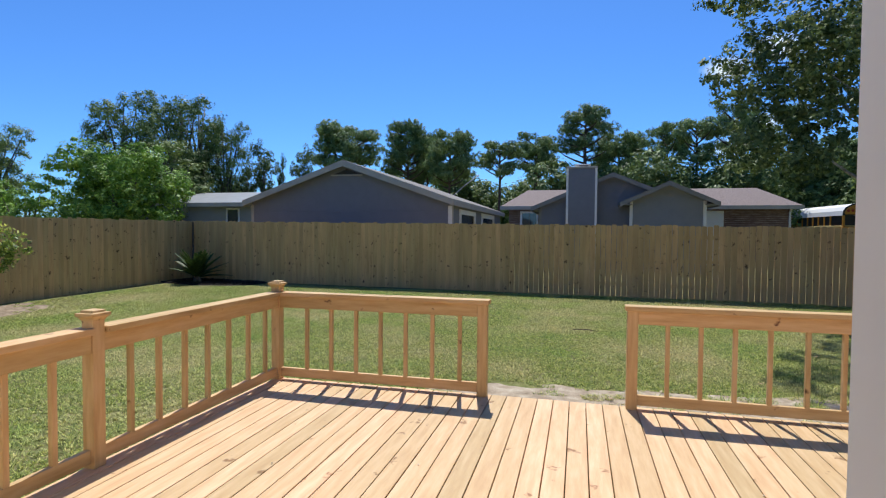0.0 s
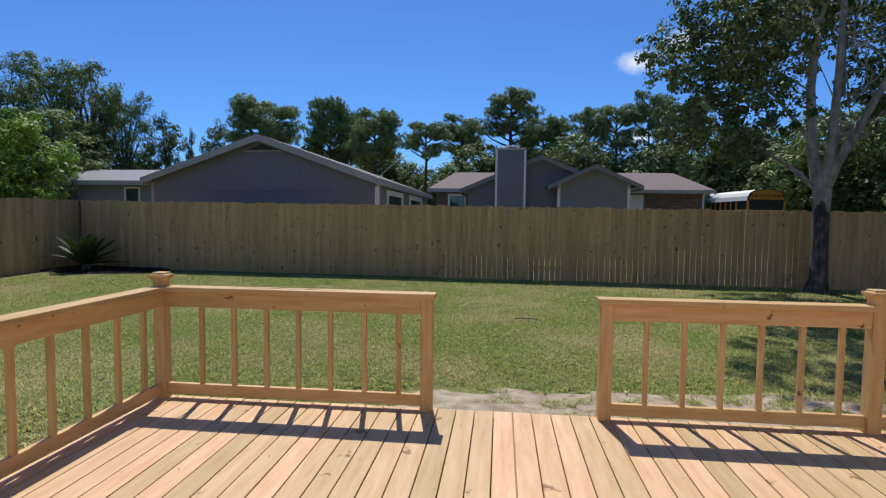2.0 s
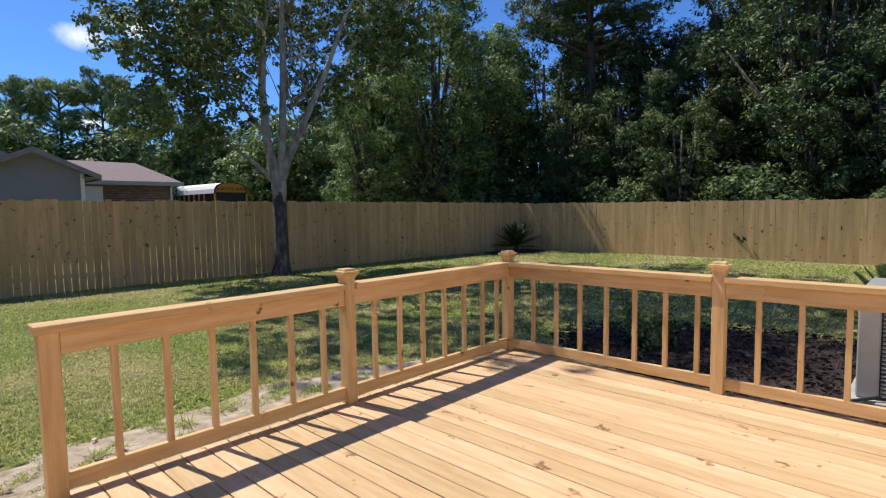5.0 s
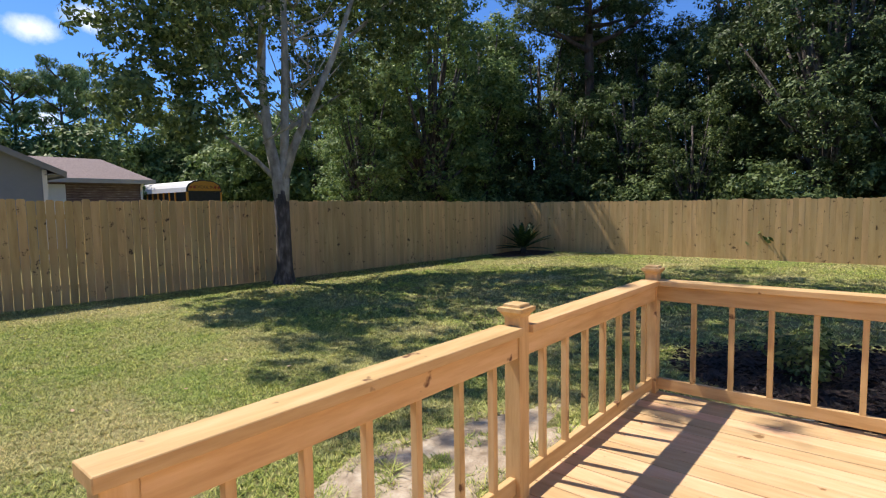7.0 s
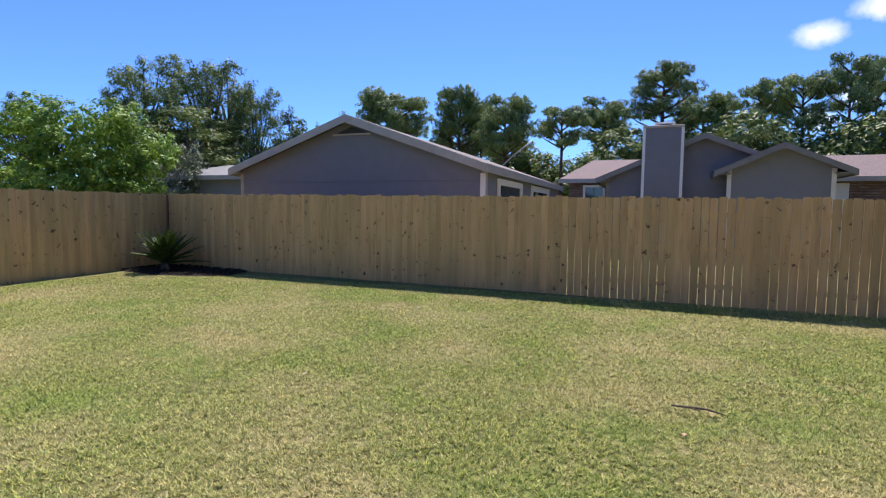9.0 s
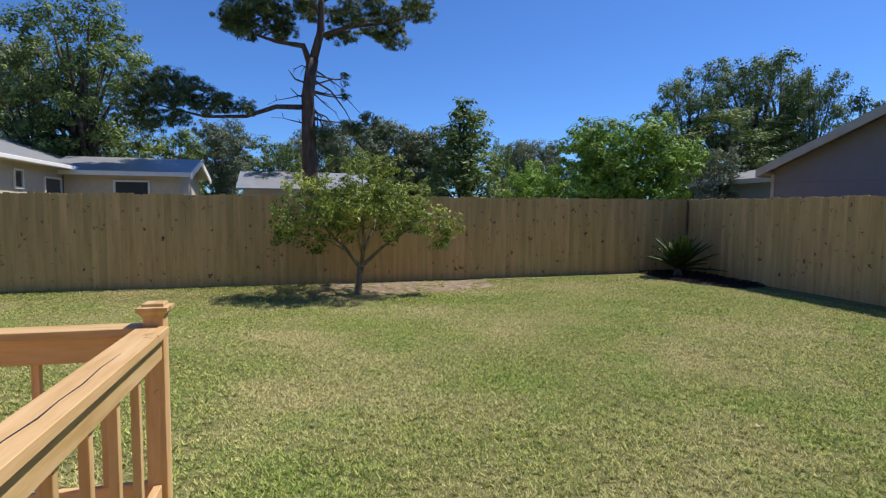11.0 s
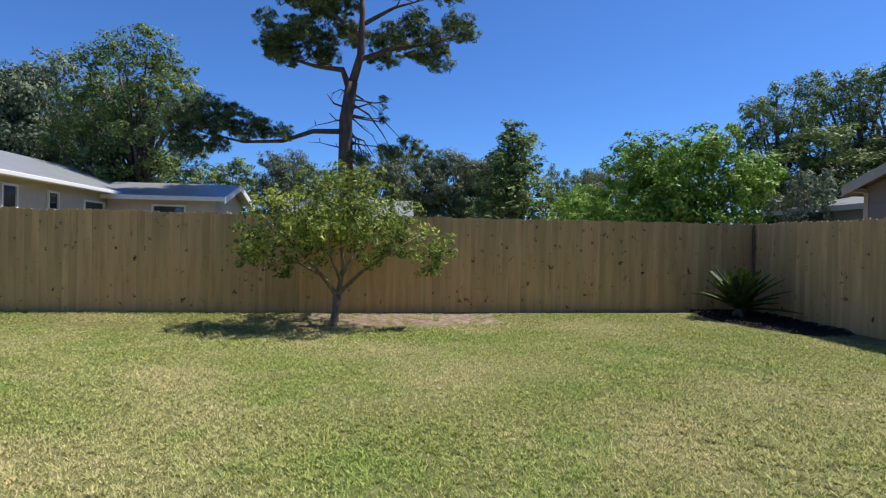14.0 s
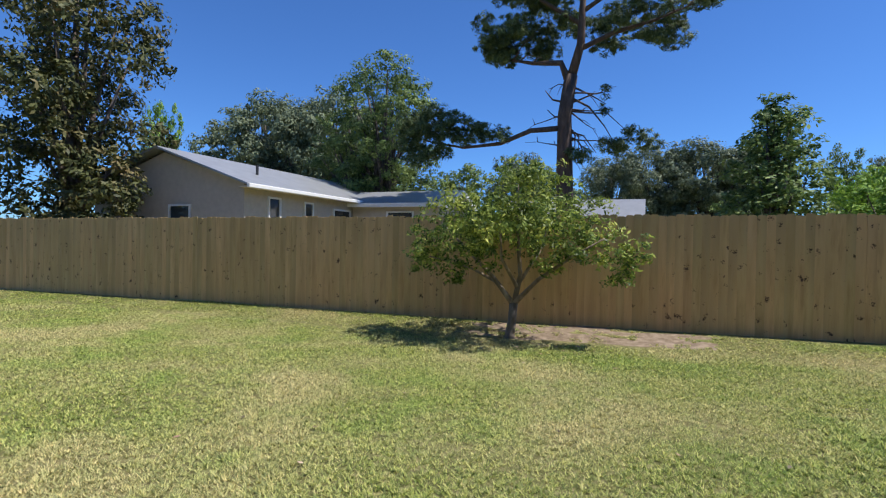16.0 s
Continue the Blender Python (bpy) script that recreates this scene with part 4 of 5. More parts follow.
# ---- yard tree ----
YARD_TWIGS = []
for i in range(46):
    rr = random.Random(300 + i)
    a, z = rr.uniform(0, math.tau), rr.uniform(3.2, 7.6)
    r = rr.uniform(0.6, 1.5)
    s = Vector((rr.choice((-0.45, 0.42, 0.95)) * (0.5 + z * 0.12), 0, z))
    e = s + Vector((r * math.cos(a), r * math.sin(a), rr.uniform(0.5, 1.3)))
    YARD_TWIGS.append(([tuple(s), tuple((s + e) / 2 + Vector((rr.uniform(-.1, .1), rr.uniform(-.1, .1), -0.1))), tuple(e)], [0.024, 0.017, 0.007]))
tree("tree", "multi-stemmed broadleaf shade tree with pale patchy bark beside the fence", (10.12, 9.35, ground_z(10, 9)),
     # The trunk up to the fork is coloured darker than the limbs.
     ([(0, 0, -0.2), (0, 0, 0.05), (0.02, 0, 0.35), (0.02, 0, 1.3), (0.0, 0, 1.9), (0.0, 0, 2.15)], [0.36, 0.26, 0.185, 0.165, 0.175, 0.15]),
     [([(0.0, 0.0, 1.85), (-0.04, 0.03, 2.4), (-0.20, 0.13, 3.4), (-0.27, 0.18, 4.8), (-0.20, 0.13, 6.2), (-0.6, 0.4, 8.0)], [0.165, 0.14, 0.11, 0.095, 0.075, 0.03]),
      ([(0.02, -0.02, 1.9), (0.08, -0.04, 2.5), (0.13, -0.05, 3.6), (0.20, -0.05, 5.0), (0.22, -0.08, 6.8), (0.3, 0, 9.0)], [0.15, 0.115, 0.095, 0.08, 0.06, 0.03]),
      ([(0.03, -0.02, 2.3), (0.25, -0.17, 3.1), (0.55, -0.36, 3.9), (1.05, -0.70, 5.2), (1.45, -0.95, 6.5), (2.2, -1.0, 8.0)], [0.11, 0.10, 0.085, 0.07, 0.05, 0.02]),
      ([(0.0, 0, 2.3), (-0.45, 0.25, 2.85), (-0.9, 0.5, 3.25), (-1.6, 0.7, 3.9)], [0.07, 0.05, 0.035, 0.015]),
      ([(-0.24, 0.15, 3.6), (-1.0, 0.6, 4.9), (-2.2, 0.7, 6.2)], [0.055, 0.04, 0.015]),
      ([(0.4, 0.1, 4.6), (0.9, 1.0, 5.9), (1.4, 1.6, 7.2)], [0.05, 0.04, 0.015]),
      ([(0.3, 0, 3.6), (1.6, 0.6, 4.3), (2.8, 0.8, 5.0)], [0.05, 0.035, 0.015]),
      ([(-0.5, -0.1, 5.0), (-0.8, -1.2, 6.2), (-1.0, -2.2, 7.0)], [0.05, 0.035, 0.012]),
      ([(0.45, 0.1, 6.8), (0.6, -1.6, 8.2), (0.2, -3.6, 9.3)], [0.06, 0.045, 0.02]), ([(0.2, -3.4, 9.2), (1.0, -4.6, 9.5), (1.6, -5.6, 9.6)], [0.03, 0.02, 0.01]), ([(0.6, -1.0, 7.8), (2.0, -2.2, 8.6), (3.2, -3.2, 9.2)], [0.045, 0.035, 0.015]),
      ([(2.0, -0.2, 6.0), (4.0, -1.2, 8.0), (5.6, -2.2, 9.1)], [0.045, 0.035, 0.015]), ([(-1.2, 0, 8.0), (-2.4, -1.2, 8.8), (-3.6, -1.4, 9.0)], [0.045, 0.03, 0.012]),
      *YARD_TWIGS],
     # High volumes reaching towards the deck are unseen, added to shade the lawn.
     [(-2.7, -0.2, 4.9, 1.2, 1.2, 1.1), (-2.2, 0.3, 6.6, 1.5, 1.5, 1.2), (0.9, 2.0, 7.0, 1.7, 1.4, 1.1), (-0.6, 0.4, 8.6, 2.0, 1.8, 1.2),
      (0.9, 1.4, 7.2, 1.7, 1.5, 1.3), (2.4, 0.3, 7.6, 1.9, 1.7, 1.4), (2.8, 0.6, 5.5, 1.4, 1.3, 1.0), (2.6, -1.0, 6.4, 1.2, 1.0, 0.8),
      (0.6, 0.0, 9.8, 1.8, 1.6, 1.0), (-1.7, -0.8, 4.1, 1.0, 0.9, 0.7), (3.9, -0.4, 6.6, 1.3, 1.2, 1.0), (0.2, -1.8, 9.0, 1.6, 1.4, 0.8),
      (-3.1, 0.4, 5.7, 1.2, 1.1, 0.9), (-2.0, -1.2, 5.8, 1.3, 1.1, 1.0), (-0.8, 1.3, 5.8, 1.3, 1.1, 0.9), (-2.6, -2.6, 9.3, 1.9, 1.7, 0.9),
      (-4.0, -1.0, 9.0, 1.6, 1.6, 0.9), (0.2, -3.7, 9.4, 2.0, 1.7, 0.9), (3.0, -3.2, 9.4, 2.1, 1.8, 0.9), (5.6, -2.2, 9.3, 2.0, 1.8, 0.9), (2.4, -1.0, 10.2, 2.0, 1.8, 0.8), (-1.6, -5.0, 9.7, 1.7, 1.6, 0.8), (1.5, -5.4, 9.7, 1.9, 1.6, 0.8), (4.4, -4.6, 9.7, 1.9, 1.7, 0.8), (-3.4, -3.8, 9.6, 1.3, 1.4, 0.7),
      (3.6, -0.6, 8.6, 1.6, 1.6, 1.0), (4.9, 0.0, 7.8, 1.3, 1.3, 0.9), (1.6, 0.7, 4.6, 0.9, 0.8, 0.6), (-3.6, -0.4, 7.4, 0.9, 0.9, 0.6), (-5.0, -2.2, 9.5, 1.2, 1.2, 0.7), (-1.4, -3.0, 10.3, 1.7, 1.6, 0.7), (0.6, -3.4, 10.5, 1.8, 1.7, 0.7), (1.6, -4.7, 10.4, 1.6, 1.5, 0.7), (-0.4, -4.7, 10.3, 1.6, 1.5, 0.7), (0.2, -1.6, 10.8, 1.8, 1.6, 0.8), (-2.4, -4.3, 10.2, 1.2, 1.2, 0.6),
      (-3.4, -0.6, 3.9, 0.6, 0.6, 0.5),
      (-2.7, 0.7, 4.0, 1.0, 0.9, 0.8), (-1.7, 0.9, 3.7, 0.8, 0.8, 0.6), (-1.6, 0.7, 5.0, 1.0, 0.9, 0.8), (-2.4, -1.0, 3.3, 0.6, 0.6, 0.5), (1.9, 1.2, 5.4, 0.9, 0.9, 0.7)],
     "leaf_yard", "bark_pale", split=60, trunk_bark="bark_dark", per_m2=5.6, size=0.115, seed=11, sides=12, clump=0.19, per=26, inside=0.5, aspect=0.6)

# ---- citrus tree ----
tree("citrus_tree", "small round citrus tree with yellow-green leaves in front of the fence", (-8.95, 1.80, ground_z(-8.95, 1.80)),
     ([(0, 0, -0.1), (0, 0, 0.05), (-0.02, 0.03, 0.3), (0.02, 0.06, 0.62)], [0.12, 0.085, 0.072, 0.075]),
     [([(0.02, 0.06, 0.58), (0.1, -0.28, 1.05), (0.2, -0.8, 1.6), (0.2, -1.2, 2.0)], [0.05, 0.036, 0.024, 0.01]),
      ([(0.02, 0.06, 0.58), (-0.05, 0.15, 1.1), (0.0, 0.1, 1.9), (0, 0.1, 2.7)], [0.052, 0.04, 0.026, 0.01]),
      ([(0.02, 0.06, 0.6), (0.2, 0.5, 1.05), (0.3, 1.05, 1.45), (0.2, 1.6, 1.8)], [0.048, 0.034, 0.022, 0.01]),
      ([(0.0, 0.1, 0.9), (0.5, -0.05, 1.4), (0.8, 0.0, 2.0)], [0.034, 0.024, 0.01]),
      ([(0.0, 0.1, 0.9), (-0.4, 0.4, 1.5), (-0.7, 0.5, 2.0)], [0.034, 0.024, 0.01]),
      ([(0.05, -0.2, 0.95), (0.3, -0.6, 1.2), (0.5, -1.3, 1.4)], [0.03, 0.02, 0.008])],
     [(0.1, -0.9, 1.9, 0.75, 0.85, 0.55), (0.1, -0.1, 2.45, 0.85, 0.9, 0.6), (0, 0.8, 2.2, 0.8, 0.85, 0.55), (0.3, 1.3, 1.7, 0.6, 0.65, 0.4),
      (0.6, 0.1, 1.9, 0.6, 0.7, 0.5), (-0.6, 0.3, 2.0, 0.6, 0.7, 0.5), (0.4, -1.35, 1.55, 0.5, 0.5, 0.35), (0.3, 1.85, 1.5, 0.4, 0.4, 0.35),
      (0.1, 0.3, 2.85, 0.6, 0.6, 0.3), (0.5, -0.5, 1.45, 0.4, 0.5, 0.3), (0.3, 0.7, 1.45, 0.4, 0.5, 0.3), (-0.1, -1.1, 2.35, 0.45, 0.5, 0.35), (0.2, -1.5, 1.3, 0.35, 0.4, 0.25), (0.5, -0.9, 1.15, 0.3, 0.35, 0.2), (0.2, 1.7, 1.15, 0.25, 0.25, 0.25), (0.9, -0.4, 1.9, 0.5, 0.6, 0.4), (0.9, 0.6, 2.0, 0.5, 0.6, 0.4), (-0.9, -0.2, 2.0, 0.5, 0.7, 0.45)],
     "leaf_citrus", "bark_citrus", split=6, per_m2=13, size=0.088, seed=21, clump=0.12, per=22, inside=0.5, aspect=0.4, facing=0.7).scale = (1.0, 1.03, 1.0)


# ---- cycads ----
def cycad(label, at, reach, count, seed):
    ob = tagged(new("cycad"), label, "cycad")
    ob.location = at
    rng = random.Random(seed)
    bm = bmesh.new()
    tube(bm, [(0, 0, -0.1), (0, 0, 0.08), (0, 0, 0.18)], [0.14, 0.13, 0.08], 10)
    part("trunk", bm, M["bark_dark"], ob, smooth=True)
    for i in range(count):
        a = i * 2.4
        lift = rng.uniform(0.12, 1.35)
        L = reach * rng.uniform(0.85, 1.1)
        bm = bmesh.new()
        pts = []
        for k in range(9):
            f = k / 8
            r = L * (math.cos(lift) * f + 0.12 * f * f)
            z = 0.15 + L * (math.sin(lift) * f - 0.13 * f ** 2.2 * math.cos(lift))
            pts.append(Vector((r * math.cos(a), r * math.sin(a), z)))
        tube(bm, pts, [0.012 - 0.001 * k for k in range(9)], 4)
        side = Vector((-math.sin(a), math.cos(a), 0))
        for k in range(34):
            f = 0.14 + 0.84 * k / 33
            q = f * 8
            j = min(7, int(q))
            p = pts[j].lerp(pts[j + 1], q - j)
            d = (pts[j + 1] - pts[j]).normalized()
            ln = 0.15 * math.sin(math.pi * min(1, 0.22 + f * 0.74)) + 0.03
            for s in (-1, 1):
                tip = p + (side * s + d * 0.40 + Vector((0, 0, 0.25))).normalized() * ln
                w = d * 0.024
                bm.faces.new([bm.verts.new(v) for v in (p - w, p + w, tip)])
        part("frond", bm, M["frond"], ob)
    return ob


cycad("sago cycad with stiff dark green fronds in the corner mulch bed", (-9.3, 10.3, ground_z(-9.3, 10.3) + 0.03), 0.98, 38, 3)
cycad("sago cycad with green fronds behind the air conditioner", (10.7, -2.95, ground_z(10.7, -2.9) + 0.03), 0.72, 26, 4)

cycad("dark sago cycad in the shade of the far fence corner", (19.7, 8.75, ground_z(19.7, 8.75) + 0.03), 1.0, 26, 6)
generic_tree("shrub", "dark low shrub in shade below the deck rail", (8.85, -0.85, -0.05), 0.5, 0.42, "leaf_dark", seed=9, low=0.1, per_m2=14, size=0.07,
             lobes=7, category="shrub", clump=0.1, per=18)

# ---- air conditioner ----
ac = tagged(new("air_conditioner"), "grey outdoor air conditioner with louvred sides on a concrete pad", "air conditioner")
ac.location = (8.45, -3.2, 0.0)
part("housing", boxed((-0.38, -0.38, 0.09), (0.38, 0.38, 0.86), 0.03), M["dark"], ac)
part("lid", boxed((-0.41, -0.41, 0.862), (0.41, 0.41, 0.93), 0.03), M["grey_metal"], ac)
for sx, sy in ((-1, -1), (-1, 1), (1, -1), (1, 1)):
    part("corner_panel", boxed((min(sx * 0.41, sx * 0.27), min(sy * 0.41, sy * 0.27), 0.085), (max(sx * 0.41, sx * 0.27), max(sy * 0.41, sy * 0.27), 0.858), 0.01), M["grey_metal"], ac)
slat_x = mesh_of("louvre", boxed((-0.012, -0.26, -0.004), (0.012, 0.26, 0.004)), M["grey_metal"])
slat_y = mesh_of("louvre", boxed((-0.26, -0.012, -0.004), (0.26, 0.012, 0.004)), M["grey_metal"])
for k in range(24):
    z = 0.12 + k * 0.031
    for s in (-1, 1):
        placed("louvre", slat_x, ac, pose(s * 0.392, 0, z, 0, 30 * s, 0))
        placed("louvre", slat_y, ac, pose(0, s * 0.392, z))
tagged(new("equipment_pad", mesh_of("equipment_pad", boxed((7.98, -3.67, -0.08), (8.92, -2.73, 0.083), 0.01), M["concrete"])),
       "square pale concrete pad under the air conditioner", "pad")
bm = bmesh.new()
tube(bm, [(8.02, -2.95, 0.12), (7.85, -2.6, 0.03), (7.8, -2.0, 0.02), (7.75, -1.2, 0.02), (7.62, -0.9, 0.02)], [0.014] * 5, 6)
tagged(new("hose", mesh_of("hose", bm, M["dark"], True)), "thin black line lying on the mulch beside the deck", "hose")


# ---- trees beyond the fences ----
def polar(ex, ey, yaw, dist, z=0.0):
    return (ex - math.sin(radians(yaw)) * dist, ey + math.cos(radians(yaw)) * dist, z)


generic_tree("tree", "broad bright green leafy tree hanging over the fence corner", (-13.3, 11.4, -0.1), 4.95, 2.2, "leaf_bright", seed=31, low=0.16,
             per_m2=6.5, size=0.125, lobes=22, lobe=0.26, squash=0.75, clump=0.19, per=34)
FORMS = {
    "round_pine": lambda: pine("pine_tree", "tall pine with a rounded dense dark crown", (0, 0, 0), 12.0, 3.6, seed=41, first=0.56, clumps=26, per_m2=4.2),
    "open_pine": lambda: pine("pine_tree", "tall bare-trunked pine with an open flat crown", (0, 0, 0), 11.5, 3.2, seed=42, first=0.68, clumps=13, per_m2=3.8),
    "tall_pine": lambda: pine("pine_tree", "tallest pine with a layered open crown", (0, 0, 0), 14.0, 3.2, seed=43, first=0.62, clumps=18, per_m2=3.8),
    "slim_tree": lambda: generic_tree("tree", "slim dark green tree behind the houses", (0, 0, 0), 8.0, 1.5, "leaf_dark", seed=35, low=0.3, per_m2=3.0, size=0.2,
                                      lobes=14, lobe=0.24, squash=1.0),
    "loose_tree": lambda: generic_tree("tree", "tall loose-crowned green tree", (0, 0, 0), 11.0, 3.6, "leaf_mid", "bark_dark", seed=32, low=0.22, per_m2=2.4, size=0.15,
                                       lobes=32, lobe=0.15, squash=0.8, clump=0.34, per=46),
    "airy_tree": lambda: generic_tree("tree", "tall airy tree with bare pale limbs between its leaf tufts", (0, 0, 0), 11.0, 3.2, "leaf_mid", "bark_pale", seed=33, low=0.4,
                                      per_m2=2.2, size=0.15, lobes=18, lobe=0.12, squash=0.7, clump=0.3, per=30, core=0.0),
    "yellow_tree": lambda: generic_tree("tree", "low yellow-green sunlit tree", (0, 0, 0), 5.5, 2.4, "leaf_bright", seed=58, low=0.1, per_m2=3.4, size=0.17, lobes=18,
                                        lobe=0.2, clump=0.24, per=28),
    "grey_bush": lambda: generic_tree("tree", "rounded grey-green bushy tree behind the pale blue house", (0, 0, 0), 4.6, 1.8, "leaf_grey", seed=37, low=0.08,
                                      per_m2=3.4, size=0.16, lobes=18, lobe=0.22, clump=0.22, per=28),
    "grey_oak": lambda: generic_tree("tree", "broad grey-green live oak behind the side fence", (0, 0, 0), 10.5, 5.2, "leaf_grey", "bark_dark", seed=71, low=0.15,
                                     per_m2=1.7, size=0.24, lobes=34, lobe=0.16, squash=0.7, clump=0.42, per=34),
    "back_tree": lambda: generic_tree("tree", "mid-height green tree behind the side fence", (0, 0, 0), 7.0, 2.5, "leaf_mid", seed=73, low=0.08, per_m2=2.8, size=0.18,
                                      lobes=22, lobe=0.19, clump=0.28, per=28),
    "cone_tree": lambda: generic_tree("tree", "dark green tree with a narrow pointed top", (0, 0, 0), 7.5, 2.7, "leaf_oak", "bark_dark", seed=74, low=0.05, per_m2=3.0, size=0.17,
                                      lobes=34, lobe=0.17, squash=0.9, clump=0.26, per=30, taper=0.75),
}
FAR_PINES = [
    ("round_pine", -18.6, 42.3, 12.0, 3.3),
    ("round_pine", -13.7, 46.4, 12.7, 2.5),
    ("round_pine", -8.7, 43.7, 11.1, 2.4),
    ("round_pine", -12.4, 48.9, 11.8, 1.8),
    ("open_pine", -4.2, 44.5, 10.3, 2.4),
    ("open_pine", -1.3, 48.9, 11.6, 2.6),
    ("tall_pine", 3.5, 45.1, 13.1, 2.8),
    ("round_pine", 6.7, 48.9, 11.3, 2.7),
    ("open_pine", 10.3, 44.5, 11.4, 1.9),
    ("open_pine", 12.7, 45.1, 11.8, 2.3),
    ("open_pine", 15.3, 44.4, 12.7, 1.8),
    ("open_pine", 17.6, 46.8, 12.7, 1.4),
    ("open_pine", -0.9, 46.8, 10.5, 2.0),
    ("open_pine", 20.1, 46.0, 12.8, 1.6),
    ("slim_tree", -18.7, 28.7, 8.1, 1.0),
    ("slim_tree", -19.5, 28.1, 6.4, 0.8),
    ("slim_tree", -18.7, 31.0, 7.5, 0.4),
    ("slim_tree", -17.3, 31.8, 8.3, 0.9),
]
CORNER_TREES = [
    ("loose_tree", -25.3, 23.3, 10.2, 2.4),
    ("loose_tree", -24.1, 27.1, 11.2, 2.9),
    ("airy_tree", -23.9, 28.6, 11.5, 2.3),
    ("loose_tree", -21.3, 28.1, 9.4, 1.6),
    ("loose_tree", -23.0, 24.1, 7.2, 3.9),
    ("loose_tree", -37.6, 24.3, 9.2, 2.6),
    ("yellow_tree", -16.0, 9.8, 3.3, 1.5),
    ("grey_bush", -18.6, 19.5, 4.7, 1.4),
]
SIDE_TREES = [
    ("grey_oak", -40.5, 20.5, 7.9, 2.6),
    ("yellow_tree", -18.6, 10.5, 3.6, 0.8),
    ("grey_oak", -40.3, 8.2, 8.6, 4.2),
    ("grey_oak", -38.2, -20.2, 13.6, 4.6),
    ("grey_oak", -37.3, -23.6, 12.8, 4.0),
    ("grey_oak", -38.5, -27.7, 14.2, 5.0),
    ("loose_tree", -25.7, -9.3, 10.9, 3.2),
    ("loose_tree", -25.9, -11.2, 8.4, 2.3),
    ("back_tree", -29.8, -6.4, 6.1, 2.1),
    ("grey_oak", -43.2, -5.8, 8.7, 2.9),
    ("back_tree", -27.8, -0.7, 5.5, 1.9),
    ("grey_oak", -39.9, 4.8, 8.7, 3.3),
    ("grey_oak", -41.9, 1.5, 8.0, 2.8),
    ("cone_tree", -24.1, 8.7, 7.3, 2.6),
    ("back_tree", -26.4, 11.6, 5.8, 0.8),
    ("grey_oak", -42.8, 19.3, 8.1, 2.0),
    ("yellow_tree", -18.6, 9.8, 3.8, 1.0),
    ("grey_oak", -41.3, 9.8, 8.3, 2.3),
    ("yellow_tree", -23.6, -23.0, 9.5, 1.2),
]
grown, stands = {}, []
for i, (form, x, y, top, radius) in enumerate(FAR_PINES + CORNER_TREES + SIDE_TREES):
    new_form = form not in grown
    if new_form:
        ob = FORMS[form]()
        crown = [c for c in ob.children if c.name.startswith("crown")][0]
        pts = np.array([v.co for v in crown.data.vertices])
        grown[form] = (ob, float(np.percentile(pts[:, 2], 99.9)), float(np.percentile(np.hypot(pts[:, 0], pts[:, 1]), 96)))
    ob, high, wide = grown[form]
    m = pose(x, y, -0.15, 0, 0, i * 67) @ Matrix.Diagonal((radius / wide, radius / wide, (top + 0.15) / high, 1))
    if new_form:
        stands.append((ob, m))
    else:
        copy_thing(ob, m)
for ob, m in stands:
    ob.matrix_basis = m

low_wood = generic_tree("tree", "mid-green broadleaf tree far behind the houses", polar(3, -4.9, 1, 48), 7.2, 4.0, "leaf_mid", seed=51, low=0.05, per_m2=1.3, size=0.34, lobes=10, clump=0.5)
for i, (yaw, d, s) in enumerate(((-3, 50, 1.0), (-7, 46, 1.02), (-11, 50, 1.05), (-15, 50, 1.05), (-19, 54, 1.1), (-23, 54, 1.2), (-27, 52, 1.25), (-31, 48, 1.2), (5, 60, 1.0), (9, 60, 0.95),
                                 (13, 62, 1.2), (20, 64, 1.1), (26, 62, 0.9), (36, 55, 0.8), (46, 52, 0.75))):
    copy_thing(low_wood, Matrix.Translation(polar(3, -4.9, yaw, d, -0.1)) @ pose(0, 0, 0, 0, 0, i * 77) @ Matrix.Scale(s, 4))

generic_tree("tree", "yellow-green sunlit tree behind the parked bus", (20.0, 47.0, -0.2), 7.6, 3.0, "leaf_bright", seed=58, low=0.1, per_m2=2.6, size=0.2, lobes=24, lobe=0.18, clump=0.3)

# dark wood beyond the right-hand fence
wood = generic_tree("tree", "tall dense dark broadleaf tree of the wood beyond the fence", (28.1, 12.9, -0.2), 11.8, 4.2, "leaf_dark", "bark_dark", seed=61, low=0.02, per_m2=2.2, size=0.2,
                    lobes=34, lobe=0.17, squash=0.7, clump=0.32, per=26)
wood_b = generic_tree("tree", "tall dark green tree of the wood beyond the fence", (26.0, 0.2, -0.2), 13.6, 4.3, "leaf_wood", "bark_dark", seed=62, low=0.04, per_m2=2.6, size=0.15,
                      lobes=44, lobe=0.17, squash=0.7, clump=0.28, per=36)
wood_c = generic_tree("tree", "sunlit mid-green tree at the edge of the wood", (20.6, 13.9, -0.2), 12.6, 4.0, "leaf_oak", "bark_dark", seed=66, low=0.06, per_m2=3.3, size=0.18, lobes=32, lobe=0.17,
                      squash=0.7, clump=0.28, per=26)
